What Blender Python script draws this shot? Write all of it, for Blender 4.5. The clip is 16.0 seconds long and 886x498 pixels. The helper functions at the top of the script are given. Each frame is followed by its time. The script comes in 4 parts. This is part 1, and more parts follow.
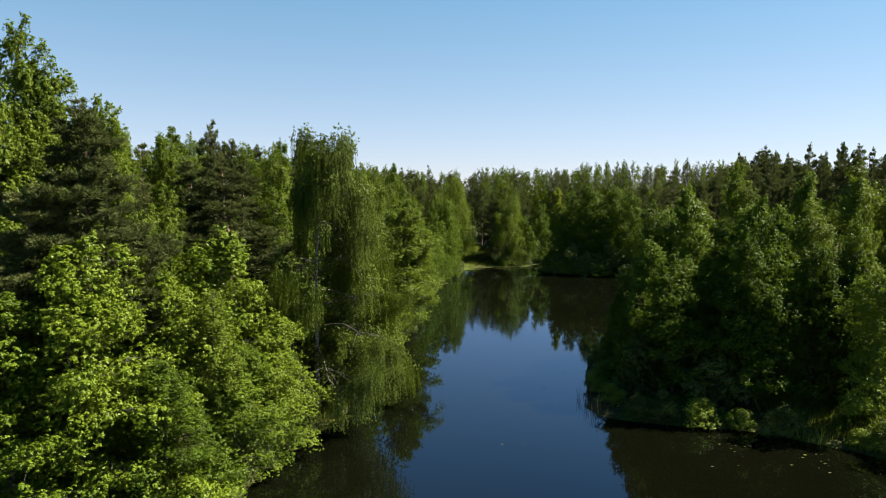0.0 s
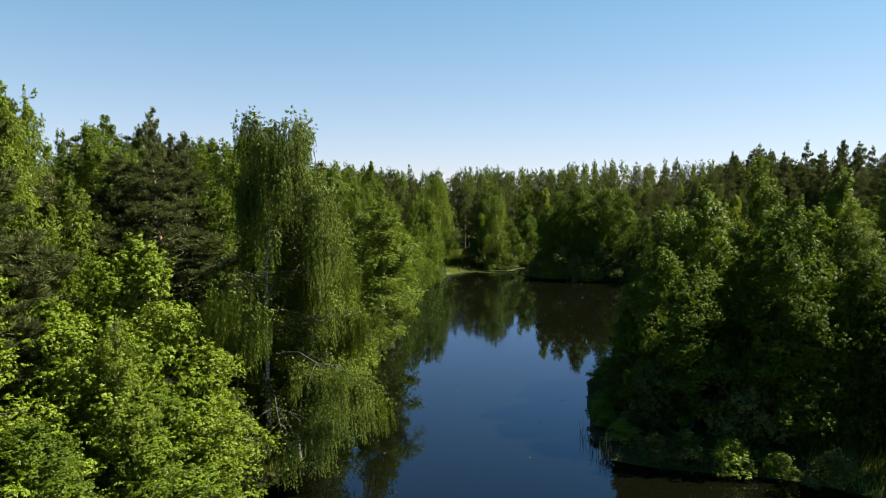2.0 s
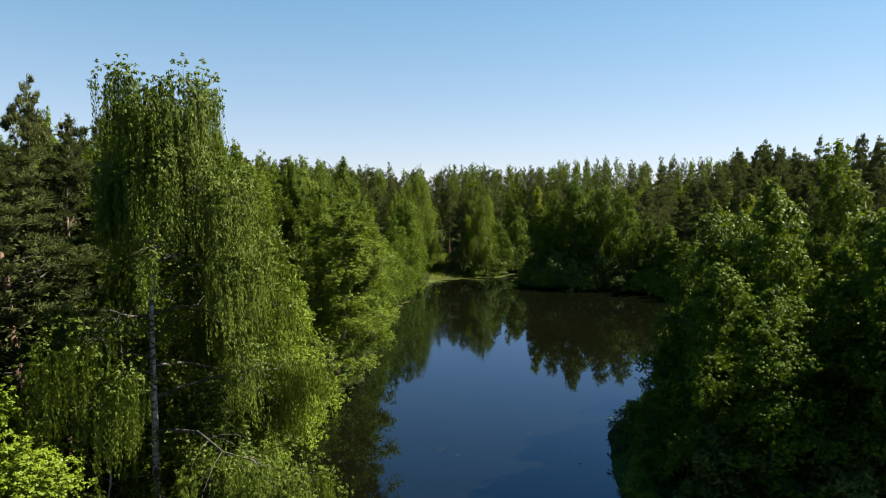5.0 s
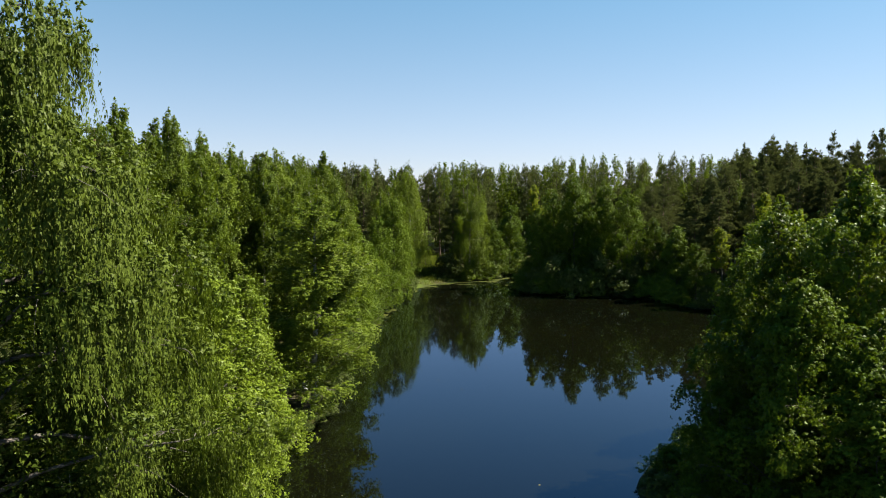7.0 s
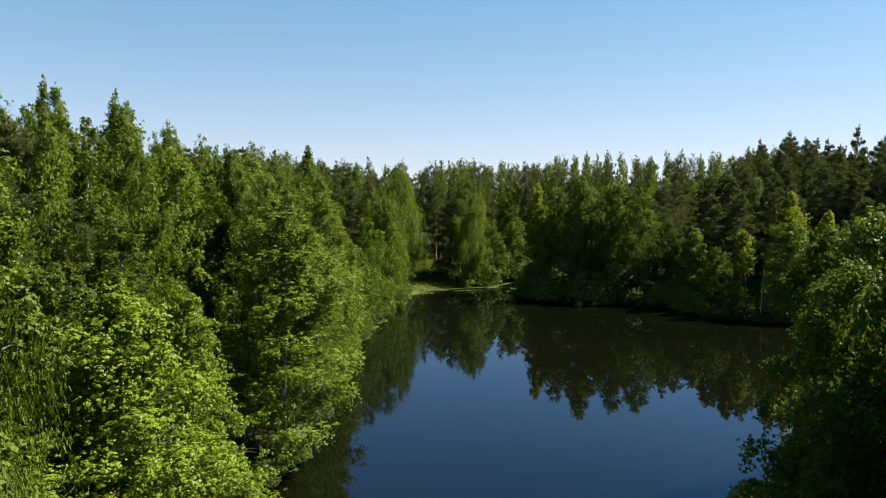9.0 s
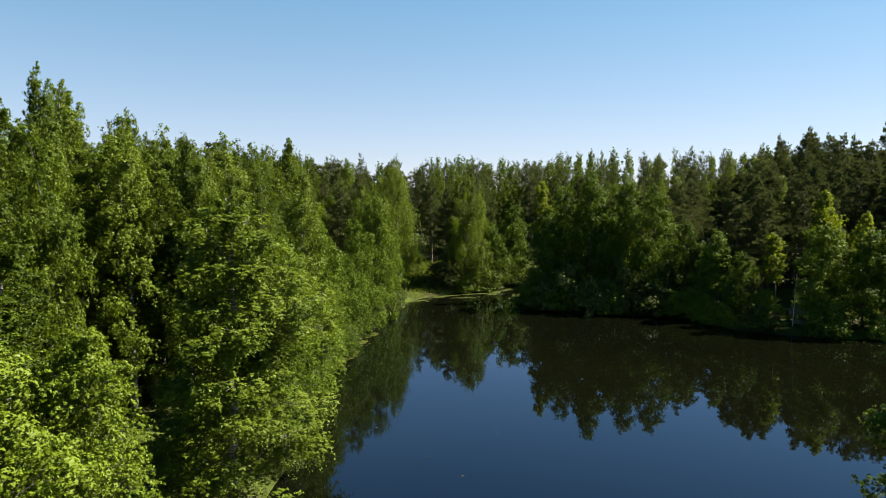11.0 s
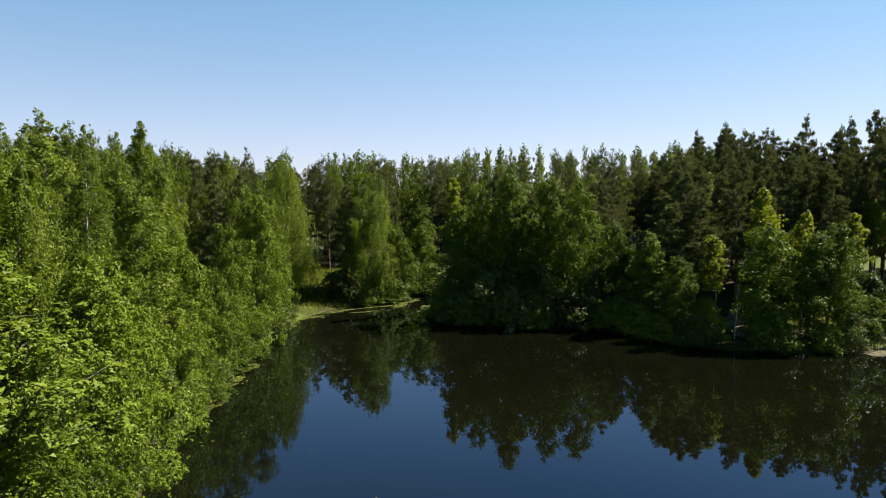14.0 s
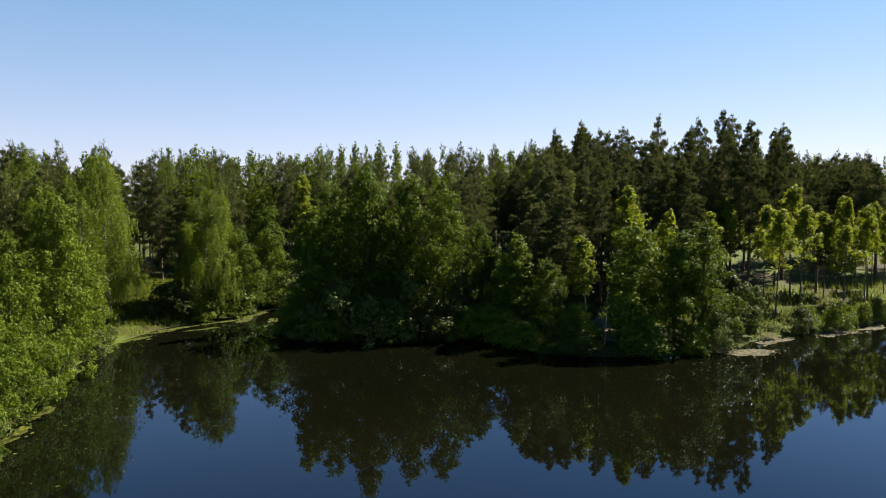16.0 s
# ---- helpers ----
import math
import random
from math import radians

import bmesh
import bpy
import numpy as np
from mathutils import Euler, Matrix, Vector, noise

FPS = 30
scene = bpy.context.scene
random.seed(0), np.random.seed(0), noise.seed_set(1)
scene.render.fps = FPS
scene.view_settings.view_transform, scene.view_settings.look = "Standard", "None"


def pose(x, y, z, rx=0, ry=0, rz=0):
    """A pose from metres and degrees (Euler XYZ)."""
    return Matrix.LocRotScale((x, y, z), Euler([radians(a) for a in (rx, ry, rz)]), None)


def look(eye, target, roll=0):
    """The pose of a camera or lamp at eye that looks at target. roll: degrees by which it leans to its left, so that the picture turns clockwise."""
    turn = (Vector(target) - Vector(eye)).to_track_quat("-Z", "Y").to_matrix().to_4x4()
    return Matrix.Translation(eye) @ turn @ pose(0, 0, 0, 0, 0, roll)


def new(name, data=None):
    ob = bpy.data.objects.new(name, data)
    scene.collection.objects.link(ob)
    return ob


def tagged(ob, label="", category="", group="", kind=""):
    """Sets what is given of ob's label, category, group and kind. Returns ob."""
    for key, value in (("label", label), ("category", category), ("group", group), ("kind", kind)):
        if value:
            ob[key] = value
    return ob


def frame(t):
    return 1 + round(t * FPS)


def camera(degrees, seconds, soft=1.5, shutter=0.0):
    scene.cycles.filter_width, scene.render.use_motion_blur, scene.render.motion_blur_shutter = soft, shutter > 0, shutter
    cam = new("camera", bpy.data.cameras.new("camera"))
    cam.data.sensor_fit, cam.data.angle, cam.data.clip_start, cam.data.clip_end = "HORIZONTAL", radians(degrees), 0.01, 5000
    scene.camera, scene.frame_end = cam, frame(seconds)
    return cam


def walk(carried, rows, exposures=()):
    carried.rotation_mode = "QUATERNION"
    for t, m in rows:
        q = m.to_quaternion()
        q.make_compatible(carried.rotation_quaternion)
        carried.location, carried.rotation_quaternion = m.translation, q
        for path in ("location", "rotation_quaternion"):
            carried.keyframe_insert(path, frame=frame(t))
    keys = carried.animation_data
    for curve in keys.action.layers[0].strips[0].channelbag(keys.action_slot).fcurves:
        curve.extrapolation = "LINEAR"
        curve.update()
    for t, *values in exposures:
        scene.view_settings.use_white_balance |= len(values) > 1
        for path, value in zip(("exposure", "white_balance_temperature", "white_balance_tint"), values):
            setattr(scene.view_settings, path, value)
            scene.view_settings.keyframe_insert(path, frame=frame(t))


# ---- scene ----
cam = camera(66.1, 16.0, 1.0)
METRES, EYE, TILT, LEAN, TURN = 72.0, 16.3, -4.3, 0.0, 0.0
ROWS = [
    (0.0, 0.0, 0.0, 0.0, 0.0, 0.0, -0.0),
    (0.5, 0.0009, 0.0302, 0.0023, -0.54, 0.01, 0.05),
    (1.0, 0.0019, 0.0604, 0.0044, -0.97, 0.03, 0.1),
    (1.5, 0.0028, 0.091, 0.0066, -1.24, 0.04, 0.11),
    (2.0, 0.0039, 0.1214, 0.0089, -1.47, 0.05, 0.12),
    (2.5, 0.005, 0.152, 0.0112, -1.7, 0.06, 0.16),
    (3.0, 0.0066, 0.1827, 0.0137, -1.93, 0.06, 0.18),
    (3.5, 0.0084, 0.214, 0.0159, -2.15, 0.07, 0.22),
    (4.0, 0.0102, 0.2454, 0.018, -2.37, 0.07, 0.26),
    (6.5, 0.0189, 0.4057, 0.0267, -3.47, 0.09, 0.33),
    (7.0, 0.0208, 0.4371, 0.0283, -3.66, 0.09, 0.35),
    (7.5, 0.0225, 0.4682, 0.0301, -3.84, 0.09, 0.36),
    (8.0, 0.0241, 0.4993, 0.032, -3.96, 0.1, 0.37),
    (8.5, 0.0259, 0.5307, 0.0341, -3.98, 0.1, 0.35),
    (9.0, 0.0282, 0.5625, 0.0361, -3.98, 0.11, 0.36),
    (11.5, 0.039, 0.7244, 0.0476, -4.41, 0.05, 0.28),
    (12.0, 0.0412, 0.7562, 0.0495, -4.7, 0.06, 0.32),
    (12.5, 0.044, 0.7877, 0.0517, -5.5, 0.04, 0.36),
    (13.0, 0.0471, 0.8192, 0.0535, -6.31, 0.05, 0.44),
    (13.5, 0.0517, 0.8506, 0.0556, -9.24, 0.02, 0.71),
    (14.0, 0.058, 0.8802, 0.0579, -12.53, -0.03, 1.02),
    (14.5, 0.0654, 0.9087, 0.0598, -15.74, -0.09, 1.32),
    (15.0, 0.0738, 0.9363, 0.0611, -18.78, -0.13, 1.59),
    (15.5, 0.0832, 0.9634, 0.0626, -21.7, -0.2, 1.84),
    (16.0, 0.0937, 0.9896, 0.0643, -24.51, -0.29, 2.09),
]
walk(cam, [(t, pose(0, 0, EYE, TILT, LEAN, TURN) @ pose(METRES * x, METRES * y, METRES * z, 90 + pitch, roll, yaw)) for t, x, y, z, yaw, pitch, roll in ROWS],
     exposures=[(0.0, 2.40, 6500, 12), (9.0, 2.40, 6500, 12), (13.0, 2.40, 6500, 15), (16.0, 2.40, 6500, 22)])

# ---- light ----
SUN_AZIMUTH, SUN_HEIGHT = 78.0, 47.0      # degrees clockwise from +y, degrees above the horizon
world = bpy.data.worlds.new("sky")
scene.world = world
world.use_nodes = True
wn = world.node_tree.nodes
sky = wn.new("ShaderNodeTexSky")
sky.sky_type = "NISHITA"
sky.sun_disc = False
sky.sun_elevation, sky.sun_rotation = radians(SUN_HEIGHT), radians(SUN_AZIMUTH)
sky.air_density, sky.dust_density, sky.ozone_density = 1.0, 0.0, 1.8
sky.altitude = 1500
wn["Background"].inputs["Strength"].default_value = 0.055
even = wn.new("ShaderNodeGamma")
even.inputs["Gamma"].default_value = 0.62
rich = wn.new("ShaderNodeHueSaturation")
aim, split, deepen = wn.new("ShaderNodeTexCoord"), wn.new("ShaderNodeSeparateXYZ"), wn.new("ShaderNodeMapRange")
deepen.inputs["From Min"].default_value, deepen.inputs["From Max"].default_value = 0.08, 0.5
deepen.inputs["To Min"].default_value, deepen.inputs["To Max"].default_value = 1.08, 1.75      # the blue deepens towards the zenith
world.node_tree.links.new(aim.outputs["Generated"], split.inputs[0])
world.node_tree.links.new(split.outputs["Z"], deepen.inputs["Value"])
world.node_tree.links.new(deepen.outputs["Result"], rich.inputs["Saturation"])
blue = wn.new("ShaderNodeMix")
blue.data_type, blue.blend_type = "RGBA", "MULTIPLY"
blue.inputs["Factor"].default_value = 1.0
haze = wn.new("ShaderNodeValToRGB")                    # lilac haze low down, clear cyan above
for q, (place, tone) in enumerate(((0.02, (0.86, 0.845, 0.95)), (0.32, (0.94, 1.085, 0.995)))):
    haze.color_ramp.elements[q].position, haze.color_ramp.elements[q].color = place, (*tone, 1)
world.node_tree.links.new(split.outputs["Z"], haze.inputs["Fac"])
world.node_tree.links.new(haze.outputs["Color"], blue.inputs[7])
for one, two in ((sky.outputs["Color"], even.inputs["Color"]), (even.outputs["Color"], rich.inputs["Color"]),
                 (rich.outputs["Color"], blue.inputs[6]), (blue.outputs[2], wn["Background"].inputs["Color"])):
    world.node_tree.links.new(one, two)

lamp = bpy.data.lights.new("sun", "SUN")
lamp.energy, lamp.angle, lamp.color = 5.0, radians(0.53), (1.0, 0.93, 0.80)
sun = new("sun", lamp)
a, e = radians(SUN_AZIMUTH), radians(SUN_HEIGHT)
sun.matrix_world = look((math.sin(a) * math.cos(e) * 300, math.cos(a) * math.cos(e) * 300, math.sin(e) * 300), (0, 0, 0))


# ---- materials ----
def material(name):
    m = bpy.data.materials.new(name)
    m.use_nodes = True
    t = m.node_tree
    return m, t.nodes, t.links, t.nodes["Principled BSDF"]


def ramp(nodes, stops):
    r = nodes.new("ShaderNodeValToRGB")
    el = r.color_ramp.elements
    while len(el) < len(stops):
        el.new(0.5)
    for s, (p, c) in zip(el, stops):
        s.position, s.color = p, (*c, 1)
    return r


def noise_at(nodes, links, scale, detail=4.0, stretch=(1, 1, 1), coords="Object"):
    tc, mp, n = nodes.new("ShaderNodeTexCoord"), nodes.new("ShaderNodeMapping"), nodes.new("ShaderNodeTexNoise")
    mp.inputs["Scale"].default_value = stretch
    n.inputs["Scale"].default_value, n.inputs["Detail"].default_value = scale, detail
    links.new(tc.outputs[coords], mp.inputs["Vector"])
    links.new(mp.outputs["Vector"], n.inputs["Vector"])
    return n


def leaf_material(name, dark, mid, light, through_colour, amount=0.4, gloss=0.5, sheen=0.06):
    """Leaves: colour varies from leaf to leaf, from bough to bough and from tree to tree; light shines through."""
    m, n, l, b = material(name)
    geo, info = n.new("ShaderNodeNewGeometry"), n.new("ShaderNodeObjectInfo")
    patch = noise_at(n, l, 0.55, 2.0)
    add = n.new("ShaderNodeMath"); add.operation = "MULTIPLY_ADD"
    l.new(geo.outputs["Random Per Island"], add.inputs[0]); add.inputs[1].default_value = 0.22
    l.new(patch.outputs["Fac"], add.inputs[2])
    add2 = n.new("ShaderNodeMath"); add2.operation = "MULTIPLY_ADD"
    l.new(info.outputs["Random"], add2.inputs[0]); add2.inputs[1].default_value = 0.58
    l.new(add.outputs[0], add2.inputs[2])
    r = ramp(n, [(0.56, dark), (0.88, mid), (1.0, light)])
    l.new(add2.outputs[0], r.inputs["Fac"])
    l.new(r.outputs["Color"], b.inputs["Base Color"])
    b.inputs["Roughness"].default_value = gloss
    b.inputs["Specular IOR Level"].default_value = sheen
    tr, mix, tint = n.new("ShaderNodeBsdfTranslucent"), n.new("ShaderNodeMixShader"), n.new("ShaderNodeMix")
    tint.data_type, tint.blend_type = "RGBA", "MIX"
    tint.inputs["Factor"].default_value = 0.6
    l.new(r.outputs["Color"], tint.inputs[6]); tint.inputs[7].default_value = (*through_colour, 1)
    l.new(tint.outputs[2], tr.inputs["Color"])
    mix.inputs["Fac"].default_value = amount
    l.new(b.outputs[0], mix.inputs[1]); l.new(tr.outputs[0], mix.inputs[2])
    l.new(mix.outputs[0], n["Material Output"].inputs["Surface"])
    return m


ALDER = leaf_material("alder_leaf", (0.0288, 0.0480, 0.0034), (0.0580, 0.0900, 0.0052), (0.0835, 0.1180, 0.0085), (0.1320, 0.1940, 0.0055), 0.27, 0.45, 0.08)
# the same alder with shade put into its leaf colour
SHADED_ALDER = leaf_material("shaded_alder_leaf", (0.0200, 0.0370, 0.0030), (0.0400, 0.0660, 0.0046), (0.0620, 0.0920, 0.0072), (0.1150, 0.1800, 0.0040), 0.23, 0.5, 0.04)
BIRCH = leaf_material("birch_leaf", (0.0258, 0.0420, 0.0036), (0.0540, 0.0795, 0.0060), (0.0745, 0.1040, 0.0100), (0.1340, 0.1920, 0.0050), 0.30, 0.5)
WEEPING = leaf_material("weeping_birch_leaf", (0.0165, 0.0300, 0.0034), (0.0315, 0.0490, 0.0052), (0.0500, 0.0695, 0.0085), (0.0800, 0.1190, 0.0045), 0.24, 0.5)
YOUNG = leaf_material("young_birch_leaf", (0.0450, 0.0640, 0.0050), (0.0740, 0.1000, 0.0070), (0.0950, 0.1180, 0.0100), (0.2100, 0.2600, 0.0090), 0.50, 0.5)
WILLOW = leaf_material("willow_leaf", (0.0225, 0.0331, 0.0066), (0.0424, 0.0597, 0.0119), (0.0623, 0.0809, 0.0192), (0.0796, 0.1127, 0.0099), 0.28, 0.5)
NEEDLE = leaf_material("pine_needle", (0.0270, 0.0350, 0.0120), (0.0480, 0.0575, 0.0185), (0.0690, 0.0790, 0.0260), (0.0680, 0.0820, 0.0180), 0.22, 0.9, 0.0)
GRASS = leaf_material("grass_blade", (0.0330, 0.0470, 0.0060), (0.0620, 0.0840, 0.0090), (0.1000, 0.1130, 0.0220), (0.1250, 0.1600, 0.0120), 0.38)
REED = leaf_material("reed_blade", (0.0225, 0.0281, 0.0091), (0.0449, 0.0471, 0.0155), (0.0842, 0.0716, 0.0337), (0.0702, 0.0842, 0.0196), 0.30)


def bark_material(name, low, high, spots, scale, stretch, cut):
    m, n, l, b = material(name)
    grain = noise_at(n, l, scale, 6.0, stretch)
    r = ramp(n, [(cut, spots), (cut + 0.08, low), (0.8, high)])
    l.new(grain.outputs["Fac"], r.inputs["Fac"])
    l.new(r.outputs["Color"], b.inputs["Base Color"])
    b.inputs["Roughness"].default_value = 0.85
    bump = n.new("ShaderNodeBump")
    bump.inputs["Strength"].default_value, bump.inputs["Distance"].default_value = 0.6, 0.03
    l.new(grain.outputs["Fac"], bump.inputs["Height"]); l.new(bump.outputs[0], b.inputs["Normal"])
    return m


BIRCH_BARK = bark_material("birch_bark", (0.2000, 0.1920, 0.1700), (0.3400, 0.3250, 0.2980), (0.0382, 0.0340, 0.0298), 2.6, (1, 1, 3.5), 0.40)
GREY_BARK = bark_material("grey_bark", (0.0400, 0.0340, 0.0260), (0.0760, 0.0660, 0.0520), (0.0255, 0.0213, 0.0170), 5.0, (3, 3, 0.6), 0.35)
PINE_BARK = bark_material("pine_bark", (0.0900, 0.0500, 0.0300), (0.1600, 0.0850, 0.0480), (0.0425, 0.0272, 0.0187), 3.0, (3, 3, 0.8), 0.38)
DEAD_WOOD = bark_material("dead_wood", (0.2550, 0.2380, 0.2125), (0.3910, 0.3740, 0.3400), (0.1020, 0.0850, 0.0765), 6.0, (4, 4, 0.8), 0.32)


def ground_material():
    m, n, l, b = material("woodland_ground")
    big, fine = noise_at(n, l, 0.14, 5.0), noise_at(n, l, 3.2, 8.0)
    r1 = ramp(n, [(0.30, (0.023, 0.019, 0.009)), (0.44, (0.028, 0.030, 0.008)), (0.55, (0.031, 0.048, 0.006)), (0.78, (0.049, 0.068, 0.008))])
    l.new(big.outputs["Fac"], r1.inputs["Fac"])
    r2 = ramp(n, [(0.28, (0.45, 0.42, 0.38)), (0.7, (1.25, 1.2, 1.1))])
    l.new(fine.outputs["Fac"], r2.inputs["Fac"])
    mix = n.new("ShaderNodeMix"); mix.data_type, mix.blend_type = "RGBA", "MULTIPLY"
    mix.inputs["Factor"].default_value = 1.0
    l.new(r1.outputs["Color"], mix.inputs[6]); l.new(r2.outputs["Color"], mix.inputs[7])
    l.new(mix.outputs[2], b.inputs["Base Color"])
    b.inputs["Roughness"].default_value = 0.95
    b.inputs["Specular IOR Level"].default_value = 0.08
    bump = n.new("ShaderNodeBump")
    bump.inputs["Strength"].default_value, bump.inputs["Distance"].default_value = 0.8, 0.12
    l.new(fine.outputs["Fac"], bump.inputs["Height"]); l.new(bump.outputs[0], b.inputs["Normal"])
    return m


def water_material():
    m, n, l, b = material("lake_water")
    murk = noise_at(n, l, 0.05, 3.0)
    r = ramp(n, [(0.35, (0.0012, 0.0014, 0.0006)), (0.7, (0.0018, 0.0020, 0.0008))])
    l.new(murk.outputs["Fac"], r.inputs["Fac"])
    l.new(r.outputs["Color"], b.inputs["Base Color"])
    b.inputs["Specular IOR Level"].default_value, b.inputs["Roughness"].default_value = 0.0, 1.0
    gloss, rim, both = n.new("ShaderNodeBsdfGlossy"), n.new("ShaderNodeFresnel"), n.new("ShaderNodeMixShader")
    gloss.inputs["Color"].default_value, rim.inputs["IOR"].default_value = (0.86, 1.0, 1.28, 1), 1.36
    l.new(rim.outputs[0], both.inputs["Fac"])
    l.new(b.outputs[0], both.inputs[1]); l.new(gloss.outputs[0], both.inputs[2])
    l.new(both.outputs[0], n["Material Output"].inputs["Surface"])
    breeze = noise_at(n, l, 0.028, 2.0, (1, 0.6, 1))
    rr = ramp(n, [(0.42, (0.015,) * 3), (0.62, (0.055,) * 3)])
    l.new(breeze.outputs["Fac"], rr.inputs["Fac"])
    l.new(rr.outputs["Color"], gloss.inputs["Roughness"])
    ripple, swell = noise_at(n, l, 1.7, 3.0, (1, 0.55, 1)), noise_at(n, l, 0.35, 2.0)
    add = n.new("ShaderNodeMath"); add.operation = "MULTIPLY_ADD"
    l.new(swell.outputs["Fac"], add.inputs[0]); add.inputs[1].default_value = 1.6
    l.new(ripple.outputs["Fac"], add.inputs[2])
    bump = n.new("ShaderNodeBump")
    bump.inputs["Strength"].default_value, bump.inputs["Distance"].default_value = 0.10, 0.012
    l.new(add.outputs[0], bump.inputs["Height"]); l.new(bump.outputs[0], gloss.inputs["Normal"]); l.new(bump.outputs[0], rim.inputs["Normal"])
    return m


def algae_material(name, low, high):
    m, n, l, b = material(name)
    fine = noise_at(n, l, 2.4, 7.0)
    r = ramp(n, [(0.30, (low[0] * 0.5, low[1] * 0.5, low[2] * 0.5)), (0.5, low), (0.68, high)])
    l.new(fine.outputs["Fac"], r.inputs["Fac"])
    l.new(r.outputs["Color"], b.inputs["Base Color"])
    b.inputs["Roughness"].default_value = 0.9
    b.inputs["Specular IOR Level"].default_value = 0.08
    bump = n.new("ShaderNodeBump")
    bump.inputs["Strength"].default_value, bump.inputs["Distance"].default_value = 0.5, 0.02
    l.new(fine.outputs["Fac"], bump.inputs["Height"]); l.new(bump.outputs[0], b.inputs["Normal"])
    return m


GROUND, WATER = ground_material(), water_material()
DUCKWEED = algae_material("duckweed", (0.0180, 0.0240, 0.0020), (0.0620, 0.0680, 0.0045))
SCUM = algae_material("dry_scum", (0.0300, 0.0290, 0.0130), (0.0780, 0.0730, 0.0390))
SAND = algae_material("trodden_sand", (0.1040, 0.0840, 0.0608), (0.1760, 0.1480, 0.1104))


# ---- mesh helpers ----
def mesh_from(name, verts, faces, mat, smooth=False, second=None, split=0):
    """A mesh from arrays: verts (n, 3), faces (m, 3 or 4) or a list of such arrays."""
    groups = [f for f in (faces if isinstance(faces, list) else [faces]) if len(f)]
    me = bpy.data.meshes.new(name)
    me.vertices.add(len(verts))
    me.vertices.foreach_set("co", np.ascontiguousarray(verts, dtype=np.float32).ravel())
    loops = np.concatenate([g.ravel() for g in groups]).astype(np.int32)
    counts = np.concatenate([np.full(len(g), g.shape[1]) for g in groups])
    me.loops.add(len(loops))
    me.loops.foreach_set("vertex_index", loops)
    me.polygons.add(len(counts))
    me.polygons.foreach_set("loop_start", (np.cumsum(counts) - counts).astype(np.int32))
    if smooth:
        me.polygons.foreach_set("use_smooth", np.ones(len(counts), dtype=bool))
    me.materials.append(mat)
    if second:                                          # faces past the split take the second material
        me.materials.append(second)
        me.polygons.foreach_set("material_index", (np.arange(len(counts)) >= split).astype(np.int32))
    me.update(calc_edges=True)
    return me


def join(pieces):
    """One pair of arrays out of several with equal face sizes."""
    vs, fs, base = [], [], 0
    for v, f in pieces:
        vs.append(v); fs.append(f + base); base += len(v)
    return np.concatenate(vs), np.concatenate(fs)


def tubes(paths, radii, sides):
    """Tapered tubes along paths (n, k, 3) with radii (n, k), open at the ends."""
    n, k, _ = paths.shape
    tang = np.gradient(paths, axis=1)
    tang /= np.linalg.norm(tang, axis=2, keepdims=True) + 1e-9
    ref = np.where(np.abs(tang[..., 2:]) > 0.8, np.array([1.0, 0, 0]), np.array([0, 0, 1.0]))
    u = np.cross(tang, ref); u /= np.linalg.norm(u, axis=2, keepdims=True) + 1e-9
    w = np.cross(tang, u)
    ang = np.arange(sides) * 2 * math.pi / sides
    ring = u[:, :, None] * np.cos(ang)[:, None] + w[:, :, None] * np.sin(ang)[:, None]
    v = (paths[:, :, None] + ring * radii[:, :, None, None]).reshape(-1, 3)
    i = np.arange(n)[:, None, None] * k * sides + np.arange(k - 1)[None, :, None] * sides
    j, j2 = np.arange(sides)[None, None], (np.arange(sides)[None, None] + 1) % sides
    f = np.stack([i + j, i + j2, i + sides + j2, i + sides + j], axis=-1).reshape(-1, 4)
    return v, f


def unit(rng, n):
    d = rng.normal(size=(n, 3))
    return d / (np.linalg.norm(d, axis=1, keepdims=True) + 1e-9)


def leaves(rng, at, size, width, facing, axis=None, loose=0.95):
    """Small pointed leaves at the points, their faces turned roughly to facing."""
    n = len(at)
    u = unit(rng, n) if axis is None else axis + 0.5 * unit(rng, n)
    face = facing + loose * unit(rng, n)
    w = np.cross(u, face)
    w /= np.linalg.norm(w, axis=1, keepdims=True) + 1e-9
    if axis is None:
        u = np.cross(face, w)
    u /= np.linalg.norm(u, axis=1, keepdims=True) + 1e-9
    s = (size * rng.uniform(0.65, 1.35, n))[:, None]
    v = np.stack([at - w * s * width, at + w * s * width, at + u * s], axis=1)
    return v.reshape(-1, 3), np.arange(n * 3).reshape(n, 3)


